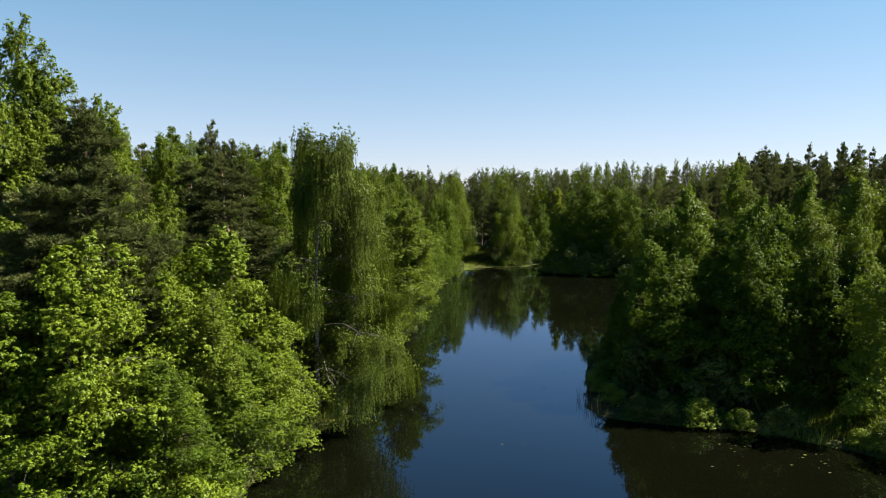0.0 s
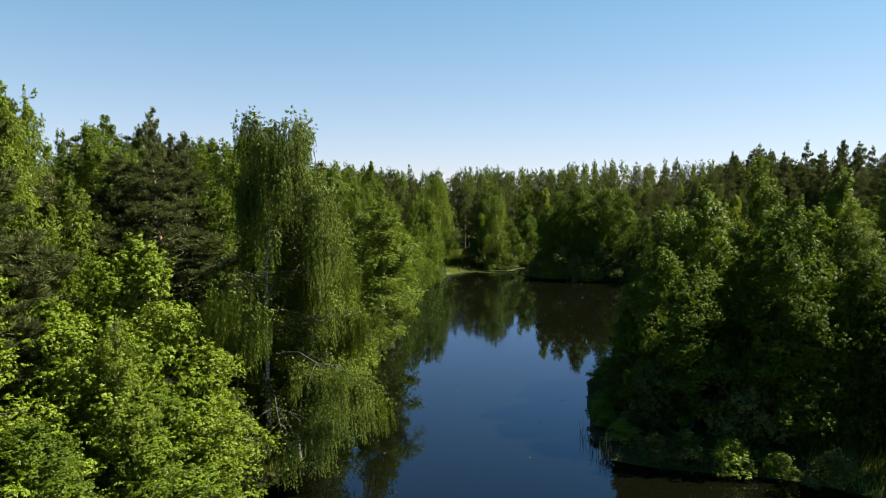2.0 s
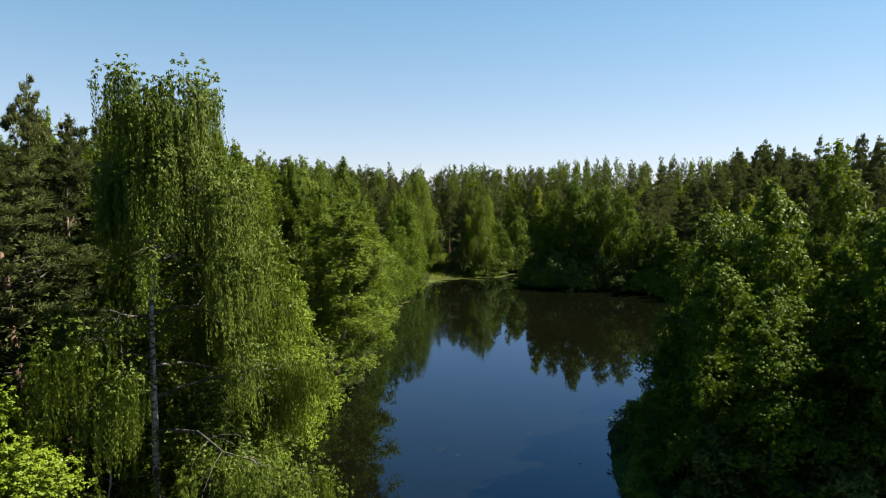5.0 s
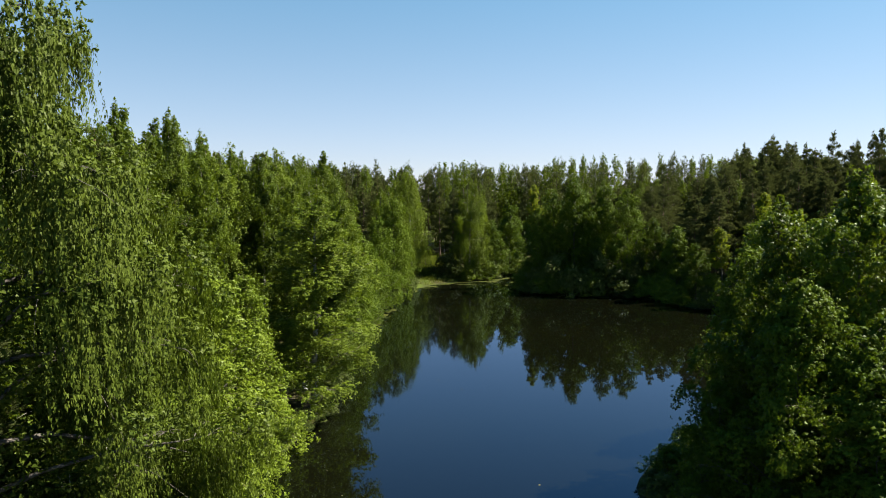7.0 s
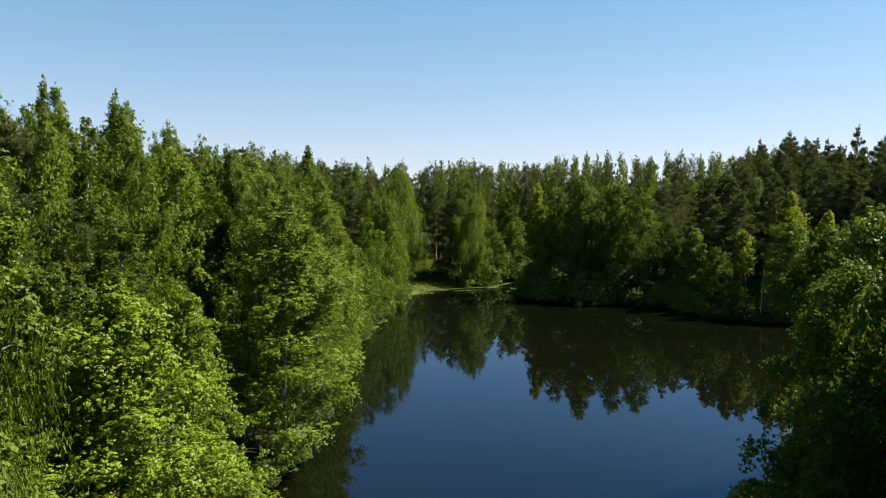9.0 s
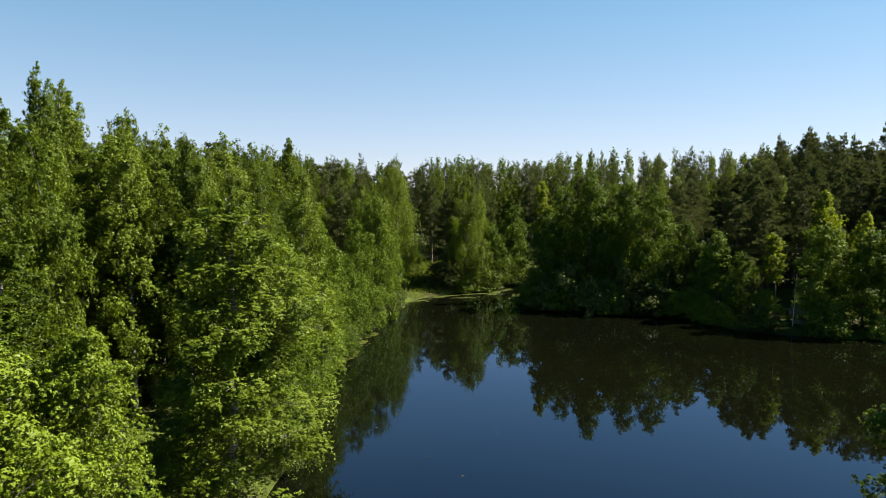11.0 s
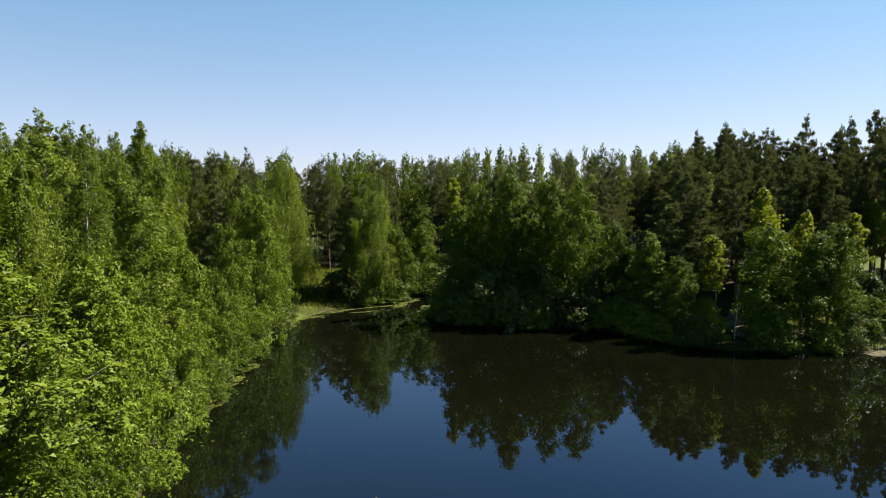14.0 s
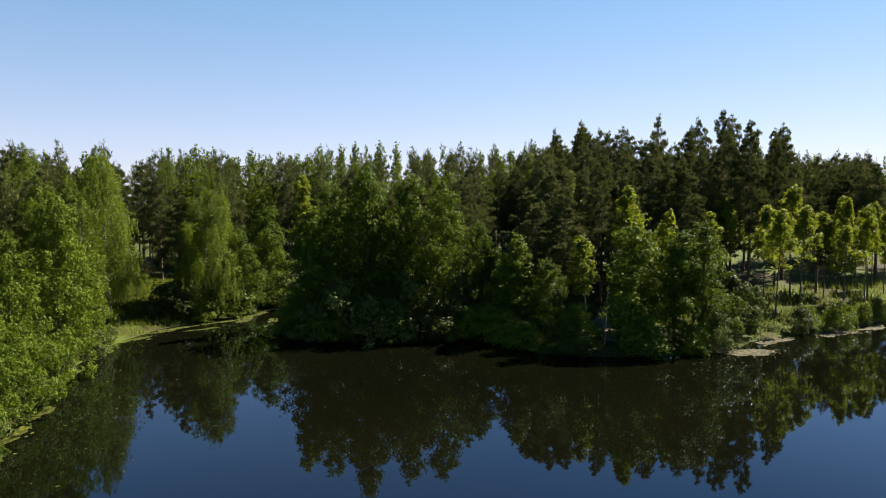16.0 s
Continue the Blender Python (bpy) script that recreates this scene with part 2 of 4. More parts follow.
# ---- trees ----
SPECIES = {
    # start of the crown, limbs, elevation at the foot and at the top, droop, clumps of foliage (number, radius, flatness), share and length of the hanging twigs
    "alder": dict(base=0.05, limbs=58, low=14, high=68, droop=0.12, clump=(520, 0.50, 0.80), curtain=0.06, hang=0.5, leaf=ALDER, bark=GREY_BARK, trunk=0.013,
                  shape=lambda h: (1.005 - h) ** 0.54 * min(1.0, 0.86 + h * 1.6)),
    "birch": dict(base=0.10, limbs=60, low=24, high=70, droop=0.20, clump=(440, 0.40, 1.25), curtain=0.48, hang=1.1, leaf=BIRCH, bark=BIRCH_BARK, trunk=0.009,
                  shape=lambda h: (1.003 - h) ** 0.41 * min(1.0, 0.72 + h * 1.0)),
    "weeping": dict(base=0.08, limbs=52, low=28, high=64, droop=0.30, clump=(220, 0.46, 1.3), curtain=0.72, hang=2.8, leaf=BIRCH, bark=BIRCH_BARK, trunk=0.011,
                    shape=lambda h: (1.04 - h) ** 0.42 * min(1.0, 0.62 + h * 1.6)),
    "old_weeping": dict(base=0.14, limbs=40, low=16, high=40, droop=0.34, clump=(170, 0.70, 1.0), curtain=0.84, hang=3.0, leaf=WEEPING, bark=BIRCH_BARK, trunk=0.0085,
                        shape=lambda h: 0.34 + 0.66 * (1 - h) ** 0.75 * min(1.0, 0.8 + h)),
    "young": dict(base=0.44, limbs=26, low=34, high=70, droop=0.08, clump=(200, 0.42, 1.1), curtain=0.55, hang=0.9, leaf=YOUNG, bark=GREY_BARK, trunk=0.0065,
                  shape=lambda h: (1.005 - h) ** 0.62 * min(1.0, 0.55 + h * 2.0)),
    "pine": dict(base=0.26, limbs=70, low=-4, high=56, droop=-0.12, clump=(660, 0.36, 0.50), curtain=0.0, hang=0.0, leaf=NEEDLE, bark=PINE_BARK, trunk=0.011,
                 shape=lambda h: min(1.0, 1.10 * (1.02 - h) ** 0.80) * min(1.0, 0.78 + h * 1.2)),
    "willow": dict(base=0.02, limbs=40, low=14, high=72, droop=0.20, clump=(190, 0.50, 0.9), curtain=0.20, hang=0.5, leaf=WILLOW, bark=GREY_BARK, trunk=0.010,
                   shape=lambda h: (1.02 - h) ** 0.40 * min(1.0, 0.80 + h)),
}
# alder again, only its leaves painted darker as if in shade
SPECIES["black_alder"] = dict(SPECIES["alder"], leaf=SHADED_ALDER)
# leaf count, leaf length, sides of trunk, limb and twig, twigs on a limb, share of the clumps: trees from near to far
DETAIL = {"near": (76000, 0.112, 9, 4, 3, 9, 1.0), "middle": (40000, 0.140, 7, 3, 0, 8, 0.9), "shrub": (8000, 0.130, 5, 3, 0, 5, 0.40),
          "far": (29000, 0.142, 5, 3, 0, 7, 0.9), "distant": (16000, 0.170, 4, 3, 0, 7, 0.85), "remote": (2500, 0.340, 3, 3, 0, 6, 0.6)}


def tree_arrays(kind, detail, seed, height=15.0, radius=3.6):
    """Trunk, limbs and crown of a tree that stands at the origin, as arrays."""
    sp = SPECIES[kind]
    count, size, st, sl, ss, n2, share = DETAIL[detail]
    if kind == "old_weeping":
        count, size = int(count * 4.2), size * 0.80
    if kind in ("weeping", "birch"):
        size *= 0.86
    if kind == "pine":
        count = int(count * (1.35 if detail != "remote" else 1.0))
    if kind == "young":
        count = int(count * 0.22)
    rng = np.random.default_rng(seed)
    k = 10
    up = np.linspace(0, 1, k)
    bend = rng.normal(0, 0.16, (k, 2)).cumsum(axis=0) * up[:, None] * height / 22
    spine = np.column_stack([bend, up * height * 0.985])
    spine[0, 2] = -0.6
    if kind == "old_weeping":                           # a straight stem, the leader bowed towards the water
        spine[:, 0] += 0.3 * up + 0.7 * up ** 3
    thick = height * sp["trunk"] * ((1 - up) ** 0.8 * 0.95 + 0.05)
    thick[0] *= 1.35
    trunk = tubes(spine[None], thick[None], st)

    n1 = sp["limbs"]
    h = sp["base"] + (0.97 - sp["base"]) * (np.arange(n1) + rng.uniform(0.1, 0.9, n1)) / n1
    if kind == "pine":                                  # whorls
        h = sp["base"] + (0.945 - sp["base"]) * np.round((h - sp["base"]) / (0.97 - sp["base"]) * 13) / 13 + rng.normal(0, 0.006, n1)
    rel = np.clip((h - sp["base"]) / (1 - sp["base"]), 0, 1)
    length = radius * np.array([sp["shape"](float(q)) for q in rel]) * rng.uniform(0.58, 1.12, n1) + 0.12
    if kind == "old_weeping":
        h = sp["base"] + (0.985 - sp["base"]) * ((h - sp["base"]) / (0.97 - sp["base"])) ** 0.8
    az = np.arange(n1) * 2.39996 + rng.normal(0, 0.35, n1)
    length *= 1 + 0.22 * np.sin(2 * az + rng.uniform(0, 6)) * np.cos(7 * h + rng.uniform(0, 6))
    if kind == "old_weeping":                           # fuller towards the open water
        length *= 1 + 0.70 * np.cos(az) * (1 - rel ** 3)
    el = np.radians(sp["low"] + (sp["high"] - sp["low"]) * rel ** 0.9 + rng.normal(0, 12, n1))
    if kind in ("alder", "black_alder", "birch", "willow"):            # side leaders with tops of their own
        rise = (rng.uniform(0, 1, n1) < 0.10) & (rel > 0.18) & (rel < 0.72)
        el = np.where(rise, np.radians(rng.uniform(66, 78, n1)), el)
        length = np.where(rise, (1 - h) * height * rng.uniform(0.50, 0.74, n1), length)
    d = np.column_stack([np.cos(az) * np.cos(el), np.sin(az) * np.cos(el), np.sin(el)])
    foot = np.column_stack([np.interp(h, up, spine[:, i]) for i in range(3)])
    k1 = 3 if detail in ("far", "shrub", "distant", "remote") else 6
    s = np.linspace(0, 1, k1)
    wig = rng.normal(0, 0.04, (n1, k1, 3)) * length[:, None, None] * s[:, None]
    limb = foot[:, None] + d[:, None] * (length[:, None] * s)[..., None] + wig
    limb[..., 2] -= sp["droop"] * length[:, None] * s ** 2
    lr = (0.010 + 0.011 * length)[:, None] * (1 - 0.88 * s)
    wood = [tubes(limb, lr, sl)]
    if kind == "pine" and detail in ("near", "middle", "far"):      # dead bare limbs below the crown
        m = 9
        dz, da = rng.uniform(0.10, sp["base"], m) * height, rng.uniform(0, 6.28, m)
        tip = np.column_stack([np.cos(da), np.sin(da), rng.uniform(-0.35, 0.1, m)]) * rng.uniform(0.6, 1.7, m)[:, None]
        root = np.column_stack([np.interp(dz, spine[:, 2], spine[:, i]) for i in (0, 1)] + [dz])
        dead = root[:, None] + tip[:, None] * np.array([0, 0.5, 1.0])[:, None]
        wood.append(tubes(dead, np.tile((0.028, 0.018, 0.006), (m, 1)), 3))

    # twigs
    at = rng.uniform(0.30, 1.0, (n1, n2))
    i1 = np.repeat(np.arange(n1), n2)
    a = at.ravel()
    lo = np.minimum((a * (k1 - 1)).astype(int), k1 - 2); fr = a * (k1 - 1) - lo
    start = limb[i1, lo] * (1 - fr[:, None]) + limb[i1, lo + 1] * fr[:, None]
    turn = rng.choice([-1, 1], len(a)) * rng.uniform(0.35, 1.15, len(a))
    taz, tel = az[i1] + turn, el[i1] * 0.6 + rng.normal(0, 0.14 if kind == "pine" else 0.30, len(a))
    tl = np.minimum(length[i1], radius) * (0.62 - 0.36 * a) * rng.uniform(0.6, 1.2, len(a)) + 0.12
    if kind != "old_weeping":
        tl *= np.clip((1.02 - rel[i1]) * 5.5, 0.45, 1)
    td = np.column_stack([np.cos(taz) * np.cos(tel), np.sin(taz) * np.cos(tel), np.sin(tel)])
    q = np.linspace(0, 1, 4)
    twig = start[:, None] + td[:, None] * (tl[:, None] * q)[..., None]
    twig[..., 2] -= (0.10 + sp["droop"]) * tl[:, None] * q ** 2
    if ss and kind != "pine":
        wood.append(tubes(twig, (0.006 + 0.007 * tl)[:, None] * (1 - 0.85 * q), ss))

    # clumps of foliage at the ends of limbs and twigs and up the leader, with gaps between them
    number, wide, flat = sp["clump"]
    number = int(number * share)
    wide *= (radius / 3.6) ** 0.5 * min(1.5, share ** -0.45)
    bare = rng.uniform(0, 1, n1) < (0.05 if kind == "pine" or sp["hang"] > 2 else 0.09 if kind == "alder" else 0.20)      # thin boughs leave gaps
    bare &= rel < 0.75
    tips, weight = twig[:, -1], (tl + 0.1) ** (0.4 if kind == "old_weeping" else 1.3) * np.where(bare[i1], 0.05, 1.0)
    pick = rng.choice(len(tips), min(len(tips), max(8, number - n1)), replace=False, p=weight / weight.sum())
    lead = np.column_stack([np.interp(np.linspace(0.86, 0.99 if kind == "pine" else 1.0 if kind == "old_weeping" else 0.975, 9), up, spine[:, i]) for i in range(3)])
    centre = np.concatenate([tips[pick], limb[:, -1], lead])
    girth = np.concatenate([np.clip(0.15 + 0.95 * tl[pick], 0.28, 1.3), np.clip(0.18 + 0.40 * length, 0.28, 1.15) * np.where(bare, 0.4, 1.0), np.linspace(0.85, 0.42, 9) if kind == "pine" else np.linspace(1.1, 0.62, 9)]) * wide * rng.uniform(0.5, 1.35, len(pick) + n1 + 9)
    stem = np.column_stack([np.interp(centre[:, 2], spine[:, 2], spine[:, i]) for i in (0, 1)] + [centre[:, 2]])
    away = centre - stem
    away /= np.linalg.norm(away, axis=1, keepdims=True) + 0.15

    hung = int(count * sp["curtain"])
    whole = count - hung
    # leaves stand in small sprays, the sprays on the outside of the clumps
    per = {"near": 11, "middle": 9, "shrub": 7, "far": 7, "distant": 5, "remote": 3}[detail]
    n = whole // per
    mine = rng.choice(len(centre), n, p=girth ** 1.7 / (girth ** 1.7).sum())
    out = unit(rng, n) + 0.45 * away[mine] + np.array((0, 0, 0.40 if kind != "pine" else 0.25))
    out /= np.linalg.norm(out, axis=1, keepdims=True)
    lobe = 1 + 0.28 * np.sin(out @ np.array((5.0, 3.0, 4.0)) + mine * 1.7) * np.cos(out @ np.array((-3.0, 6.0, 2.0)) + mine)
    reach = np.where(rng.uniform(0, 1, n) < (0.0 if sp["hang"] > 2 else 0.03 if kind == "pine" else 0.32 if kind == "young" else 0.12), rng.uniform(0.9, 1.6, n), rng.uniform(0.30, 1.0, n) ** 0.45)
    spray = centre[mine] + out * (girth[mine] * lobe * reach)[:, None] * np.array((1, 1, flat))
    turned = unit(rng, n * per)
    out = np.repeat(out, per, axis=0)
    if kind == "pine":                                  # tufts of needles, upright at the ends of the boughs
        at = np.repeat(spray, per, axis=0) + turned * size * rng.uniform(0.1, 0.7, (n * per, 1))
        crown = [leaves(rng, at, size * 1.75, 0.11, unit(rng, n * per), turned * 0.5 + out * np.array((0.8, 0.8, 0.3)) + np.array((0, 0, 0.75)), 0.4)]
    else:
        at = np.repeat(spray, per, axis=0) + turned * size * np.array((1.0, 1.0, 0.7)) * rng.uniform(0.2, 1.15, (n * per, 1))
        crown = [leaves(rng, at, size, 0.42, 0.75 * out * np.array((1, 1, 1 / flat)) + 0.65 * turned + np.array((0, 0, 0.25)), None, 0.40)]
    if hung:                                            # thin twigs that hang from the clumps
        per = 46 if kind == "old_weeping" else 26 if sp["hang"] > 2 else 9
        n = hung // per
        mine = rng.choice(len(centre), n, p=girth ** 1.5 / (girth ** 1.5).sum())
        side = rng.uniform(0, 6.28, n)
        root = centre[mine] + (girth[mine] * (0.75 if sp["hang"] > 2 else 1.0) * rng.uniform(0, 1, n) ** 0.5)[:, None] * np.column_stack([np.cos(side), np.sin(side), rng.uniform(-0.2, 0.5, n)])
        drop = np.minimum(sp["hang"] * rng.uniform(0.25, 1.0, n) * np.clip(girth[mine] / wide, 0.4, 1.1), np.maximum(root[:, 2] - 0.4, 0.2))
        f = rng.uniform(0, 1, (n, per))
        p = np.repeat(root[:, None], per, axis=1)
        p[..., 2] -= f * drop[:, None]
        sway = rng.normal(0, 0.06, (n, 1, 2)) + away[mine][:, None, :2] * 0.10
        p[..., :2] += sway * (f * drop[:, None])[..., None] + rng.normal(0, 0.028 if detail == "near" else 0.05, (n, per, 2))
        at = p.reshape(-1, 3)
        facing = np.repeat(away[mine] + np.array((0, 0, 0.35)), per, axis=0)
        long = sp["hang"] > 2
        crown.append(leaves(rng, at, size * (1.3 if long else 1.0), 0.22 if long else 0.34, facing, np.tile((0, 0, -1.3 if long else -0.7), (len(at), 1)), 0.7))
    # the shaded inside of the crown: fewer, larger bunches near the stem
    m = {"near": 9000, "middle": 4500, "shrub": 700, "far": 2000, "distant": 900, "remote": 260}[detail] // (12 if kind == "young" else 3 if kind == "pine" else 1)
    q, f = rng.choice(n1, m, p=length ** 2 * (rel < 0.78) / (length ** 2 * (rel < 0.78)).sum()), rng.uniform(0.05, 0.62, m)[:, None]
    at = limb[q, 0] * (1 - f) + limb[q, -1] * f + rng.normal(0, 0.3, (m, 3))
    crown.append(leaves(rng, at, size * 1.45, 0.40, unit(rng, m)))
    crown = join(crown)
    crown[0][:, 2] = np.maximum(crown[0][:, 2], 0.12)
    return join([trunk] + wood), trunk, crown


PROTOTYPES = {}


def natural(kind, detail):
    """Height and crown radius at which the shared trees are made."""
    if detail == "shrub":
        return 3.2, 1.9
    return {"young": (12.0, 2.0), "alder": (14.0, 4.2), "black_alder": (14.0, 4.2), "weeping": (18.0, 3.8), "willow": (5.0, 2.6)}.get(kind, (19.0, 3.0))


def prototype(kind, detail, variant):
    key = (kind, detail, variant)
    if key not in PROTOTYPES:
        sp = SPECIES[kind]
        wood, stem, crown = tree_arrays(kind, detail, 100 * variant + len(kind) * 7 + len(detail), *natural(kind, detail))
        PROTOTYPES[key] = (mesh_from("trunk", *wood, sp["bark"], True, GREY_BARK, len(stem[1])), mesh_from("crown", *crown, sp["leaf"]))
    return PROTOTYPES[key]


NAMES = {"alder": ("alder_tree", "alder"), "black_alder": ("alder_tree", "alder"), "birch": ("birch_tree", "birch"), "weeping": ("weeping_birch", "birch"), "old_weeping": ("weeping_birch", "birch"),
         "young": ("young_birch", "birch"), "pine": ("pine_tree", "pine"), "willow": ("willow_shrub", "shrub")}


def tree(kind, x, y, height, spread, label, group, detail="middle", variant=0, turn=0.0, own=False):
    """One tree at (x, y), of that height from its foot and with that crown radius. own: with a shape of its own."""
    # alders meant to look shaded get the darkened leaf colour
    leaf = SHADED_ALDER if kind == "black_alder" else WEEPING if kind == "weeping" and y < 60 else None
    empty = new(NAMES[kind][0])
    size = (1, 1, 1)
    if own:
        sp = SPECIES[kind]
        wood, stem, crown = tree_arrays(kind, detail, 5000 + variant, height, spread)
        meshes = mesh_from("trunk", *wood, sp["bark"], True, GREY_BARK, len(stem[1])), mesh_from("crown", *crown, sp["leaf"])
    else:
        h, r = natural(kind, detail)
        size, meshes = (spread / r, spread / r, height / h), prototype("alder" if kind == "black_alder" else kind, detail, variant)
    empty.matrix_basis = Matrix.LocRotScale((x, y, ground_height(x, y)), Euler((0, 0, turn)), size)
    tagged(empty, label, NAMES[kind][1], group)
    for name, me in zip(("trunk", "crown"), meshes):
        part = new(name, me)
        part.parent = empty
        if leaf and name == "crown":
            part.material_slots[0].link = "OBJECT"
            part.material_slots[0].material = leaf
    return empty


# ---- the lake and the land ----
WEST_SHORE = [(-30, -85), (-22, -30), (-15, 10), (-11.5, 30), (-10.8, 39), (-9.2, 46.5), (-7.3, 50.5), (-7, 58), (-6.6, 70), (-4.6, 80),
              (-3.5, 90), (-3.6, 100), (-4.6, 107), (-3.8, 113), (-2.0, 120), (-0.9, 130), (0.5, 141), (4.3, 152), (8.6, 159.2), (13, 162.5), (18, 165),
              (23, 171), (27, 170), (26, 160)]
EAST_SHORE = [(23, 151), (22.5, 147), (26, 143.5), (31, 141.3), (38.5, 139.6), (43, 135), (43.5, 129.5), (47, 125.5), (54, 122.3), (59, 121.6),
              (62.5, 121.4), (67, 123.6), (74, 124.2), (82, 123.4), (92, 125.0), (110, 122), (140, 110), (150, 90), (120, 82), (80, 84),
              (45, 84), (27, 80), (19, 74), (14.6, 68), (13, 61), (11.6, 54), (11.6, 49.8), (15, 48.2), (22, 46.3), (25.2, 43.6), (29, 40.5),
              (40, 30), (48, 0), (50, -40), (40, -85)]
SHORE = np.array(WEST_SHORE + EAST_SHORE, dtype=float)


def shore_distance(x, y):
    """Metres from the shore line: positive on land, negative over the lake."""
    p = np.stack([np.asarray(x, float), np.asarray(y, float)], axis=-1)
    best, odd = np.full(p.shape[:-1], 1e9), np.zeros(p.shape[:-1], dtype=bool)
    for a, b in zip(SHORE, np.roll(SHORE, -1, axis=0)):
        ab, ap = b - a, p - a
        f = np.clip((ap @ ab) / (ab @ ab), 0, 1)
        best = np.minimum(best, np.hypot(ap[..., 0] - f * ab[0], ap[..., 1] - f * ab[1]))
        cross = (a[1] > p[..., 1]) != (b[1] > p[..., 1])
        xx = a[0] + (p[..., 1] - a[1]) / (b[1] - a[1] + 1e-12) * ab[0]
        odd ^= cross & (p[..., 0] < xx)
    return np.where(odd, -best, best)


def ground_height(x, y):
    d = shore_distance(x, y)
    x, y = np.asarray(x, float), np.asarray(y, float)
    far_right = 1 / (1 + np.exp(-(x - 40) / 8)) * 1 / (1 + np.exp(-(y - 110) / 5))
    slope = 0.055 + 0.06 * far_right
    lumps = 0.16 * np.sin(x * 0.61 + 1.3 * np.sin(y * 0.37)) * np.sin(y * 0.53 + 0.7)
    land = 0.42 * (1 - np.exp(-np.maximum(d, 0) / 0.9)) + slope * np.minimum(np.maximum(d, 0), 45) + lumps * (1 - np.exp(-np.maximum(d, 0) / 2)) - 0.02
    out = np.where(d > 0, land, np.maximum(-0.02 + 0.35 * d, -2.5))
    return float(out) if out.ndim == 0 else out


def axis_steps(lo, hi, step, reach):
    far = np.geomspace(step * 2, reach, 22).cumsum()
    far = far * reach / far[-1]
    return np.concatenate([lo - far[::-1], np.arange(lo, hi + step / 2, step), hi + far])


gx, gy = axis_steps(-62, 152, 1.4, 2600), axis_steps(-88, 215, 1.4, 2600)
mx, my = np.meshgrid(gx, gy)
gz = ground_height(mx, my)
idx = np.arange(mx.size).reshape(mx.shape)
quads = np.stack([idx[:-1, :-1], idx[:-1, 1:], idx[1:, 1:], idx[1:, :-1]], axis=-1).reshape(-1, 4)
ground = new("ground", mesh_from("ground", np.column_stack([mx.ravel(), my.ravel(), gz.ravel()]), quads, GROUND, True))
tagged(ground, "brown and green woodland floor with leaf litter and grass", "ground", kind="structure")
water = new("water", mesh_from("water", np.array([(-60, -87, 0), (151, -87, 0), (151, 175, 0), (-60, 175, 0.0)]), np.array([[0, 1, 2, 3]]), WATER))
tagged(water, "still dark lake water mirroring trees and sky", "water", kind="structure")

# ---- trees one by one ----
L_ALDER = "broad bright green alder leaning over the lake shore"
L_SHADED = "dense alder at the water's edge, leaves coloured darker for shade"
L_BIRCH = "slender green silver birch on the wooded bank"
L_WEEP = "tall weeping birch with long hanging green twigs"
L_PINE = "dark green pine with reddish bark in the wood"
L_YOUNG = "young yellow-green birch with thin dark stem on the bank"
L_SHRUB = "low grey-green willow shrub at the water's edge"
LABEL = {"alder": L_ALDER, "black_alder": L_SHADED, "birch": L_BIRCH, "weeping": L_WEEP, "old_weeping": L_WEEP, "pine": L_PINE, "young": L_YOUNG, "willow": L_SHRUB}
BANK = {"w": "trees on the west bank", "e": "trees on the east headland", "n": "trees at the head of the lake", "i": "trees on the wooded point", "r": "trees on the far bank"}
rng = np.random.default_rng(5)
taken = []


def plant(kind, x, y, top, spread, bank, detail):
    """A tree of its own: its top that high above the lake, its crown that wide from the stem."""
    i = len(taken)
    top *= 1.035 if kind in ("birch", "alder", "young") else 1.0
    spread *= {"w": 1.06, "e": 1.04}.get(bank, 1.15) if kind == "alder" else 1.02
    # shade painted by place: darker leaves, save near west and tall headland alders
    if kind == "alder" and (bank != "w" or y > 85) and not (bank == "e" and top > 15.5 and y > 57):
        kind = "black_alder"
    single = kind == "old_weeping"
    tree(kind, x, y, top - ground_height(x, y), spread, LABEL[kind], BANK[bank], detail, i if single else i % 4, 0.0 if single else rng.uniform(0, 6.28), single)
    taken.append((x, y, spread * 0.62))


# the west bank
plant("old_weeping", -9.4, 50.0, 21.0, 4.8, "w", "near")
plant("willow", -11.4, 46.6, 5.2, 2.2, "w", "middle")
plant("alder", -11.2, 51.8, 6.4, 2.4, "w", "middle")
plant("willow", -13.6, 49.2, 5.5, 2.4, "w", "middle")
plant("weeping", -8.4, 54.6, 13.8, 4.0, "w", "near")
plant("weeping", -7.7, 50.6, 8.6, 2.8, "w", "middle")
plant("alder", -17.4, 33.4, 14, 4.2, "w", "near")
plant("alder", -13.6, 41.6, 14.2, 4.3, "w", "near")
plant("alder", -20.5, 31.5, 11.5, 3.8, "w", "near")
plant("alder", -14, 33.6, 8, 3, "w", "near")
plant("alder", -13, 46, 8.5, 2.6, "w", "near")
plant("alder", -15.6, 37.6, 11.8, 3.8, "w", "near")
plant("alder", -21.5, 36, 12, 3.8, "w", "near")
plant("alder", -11.0, 42.6, 8.8, 3.3, "w", "near")
plant("alder", -12.0, 38.2, 7.6, 3.0, "w", "near")
plant("birch", -12.9, 37.6, 11, 2.2, "w", "near")
plant("birch", -21.4, 44, 21.8, 3, "w", "near")
plant("birch", -26.8, 43.5, 26.8, 4.3, "w", "near")
plant("birch", -24.2, 43.5, 24.4, 3.8, "w", "near")
plant("birch", -22.6, 45, 22.6, 3.2, "w", "near")
plant("pine", -19.6, 37.6, 22, 4.6, "w", "near")
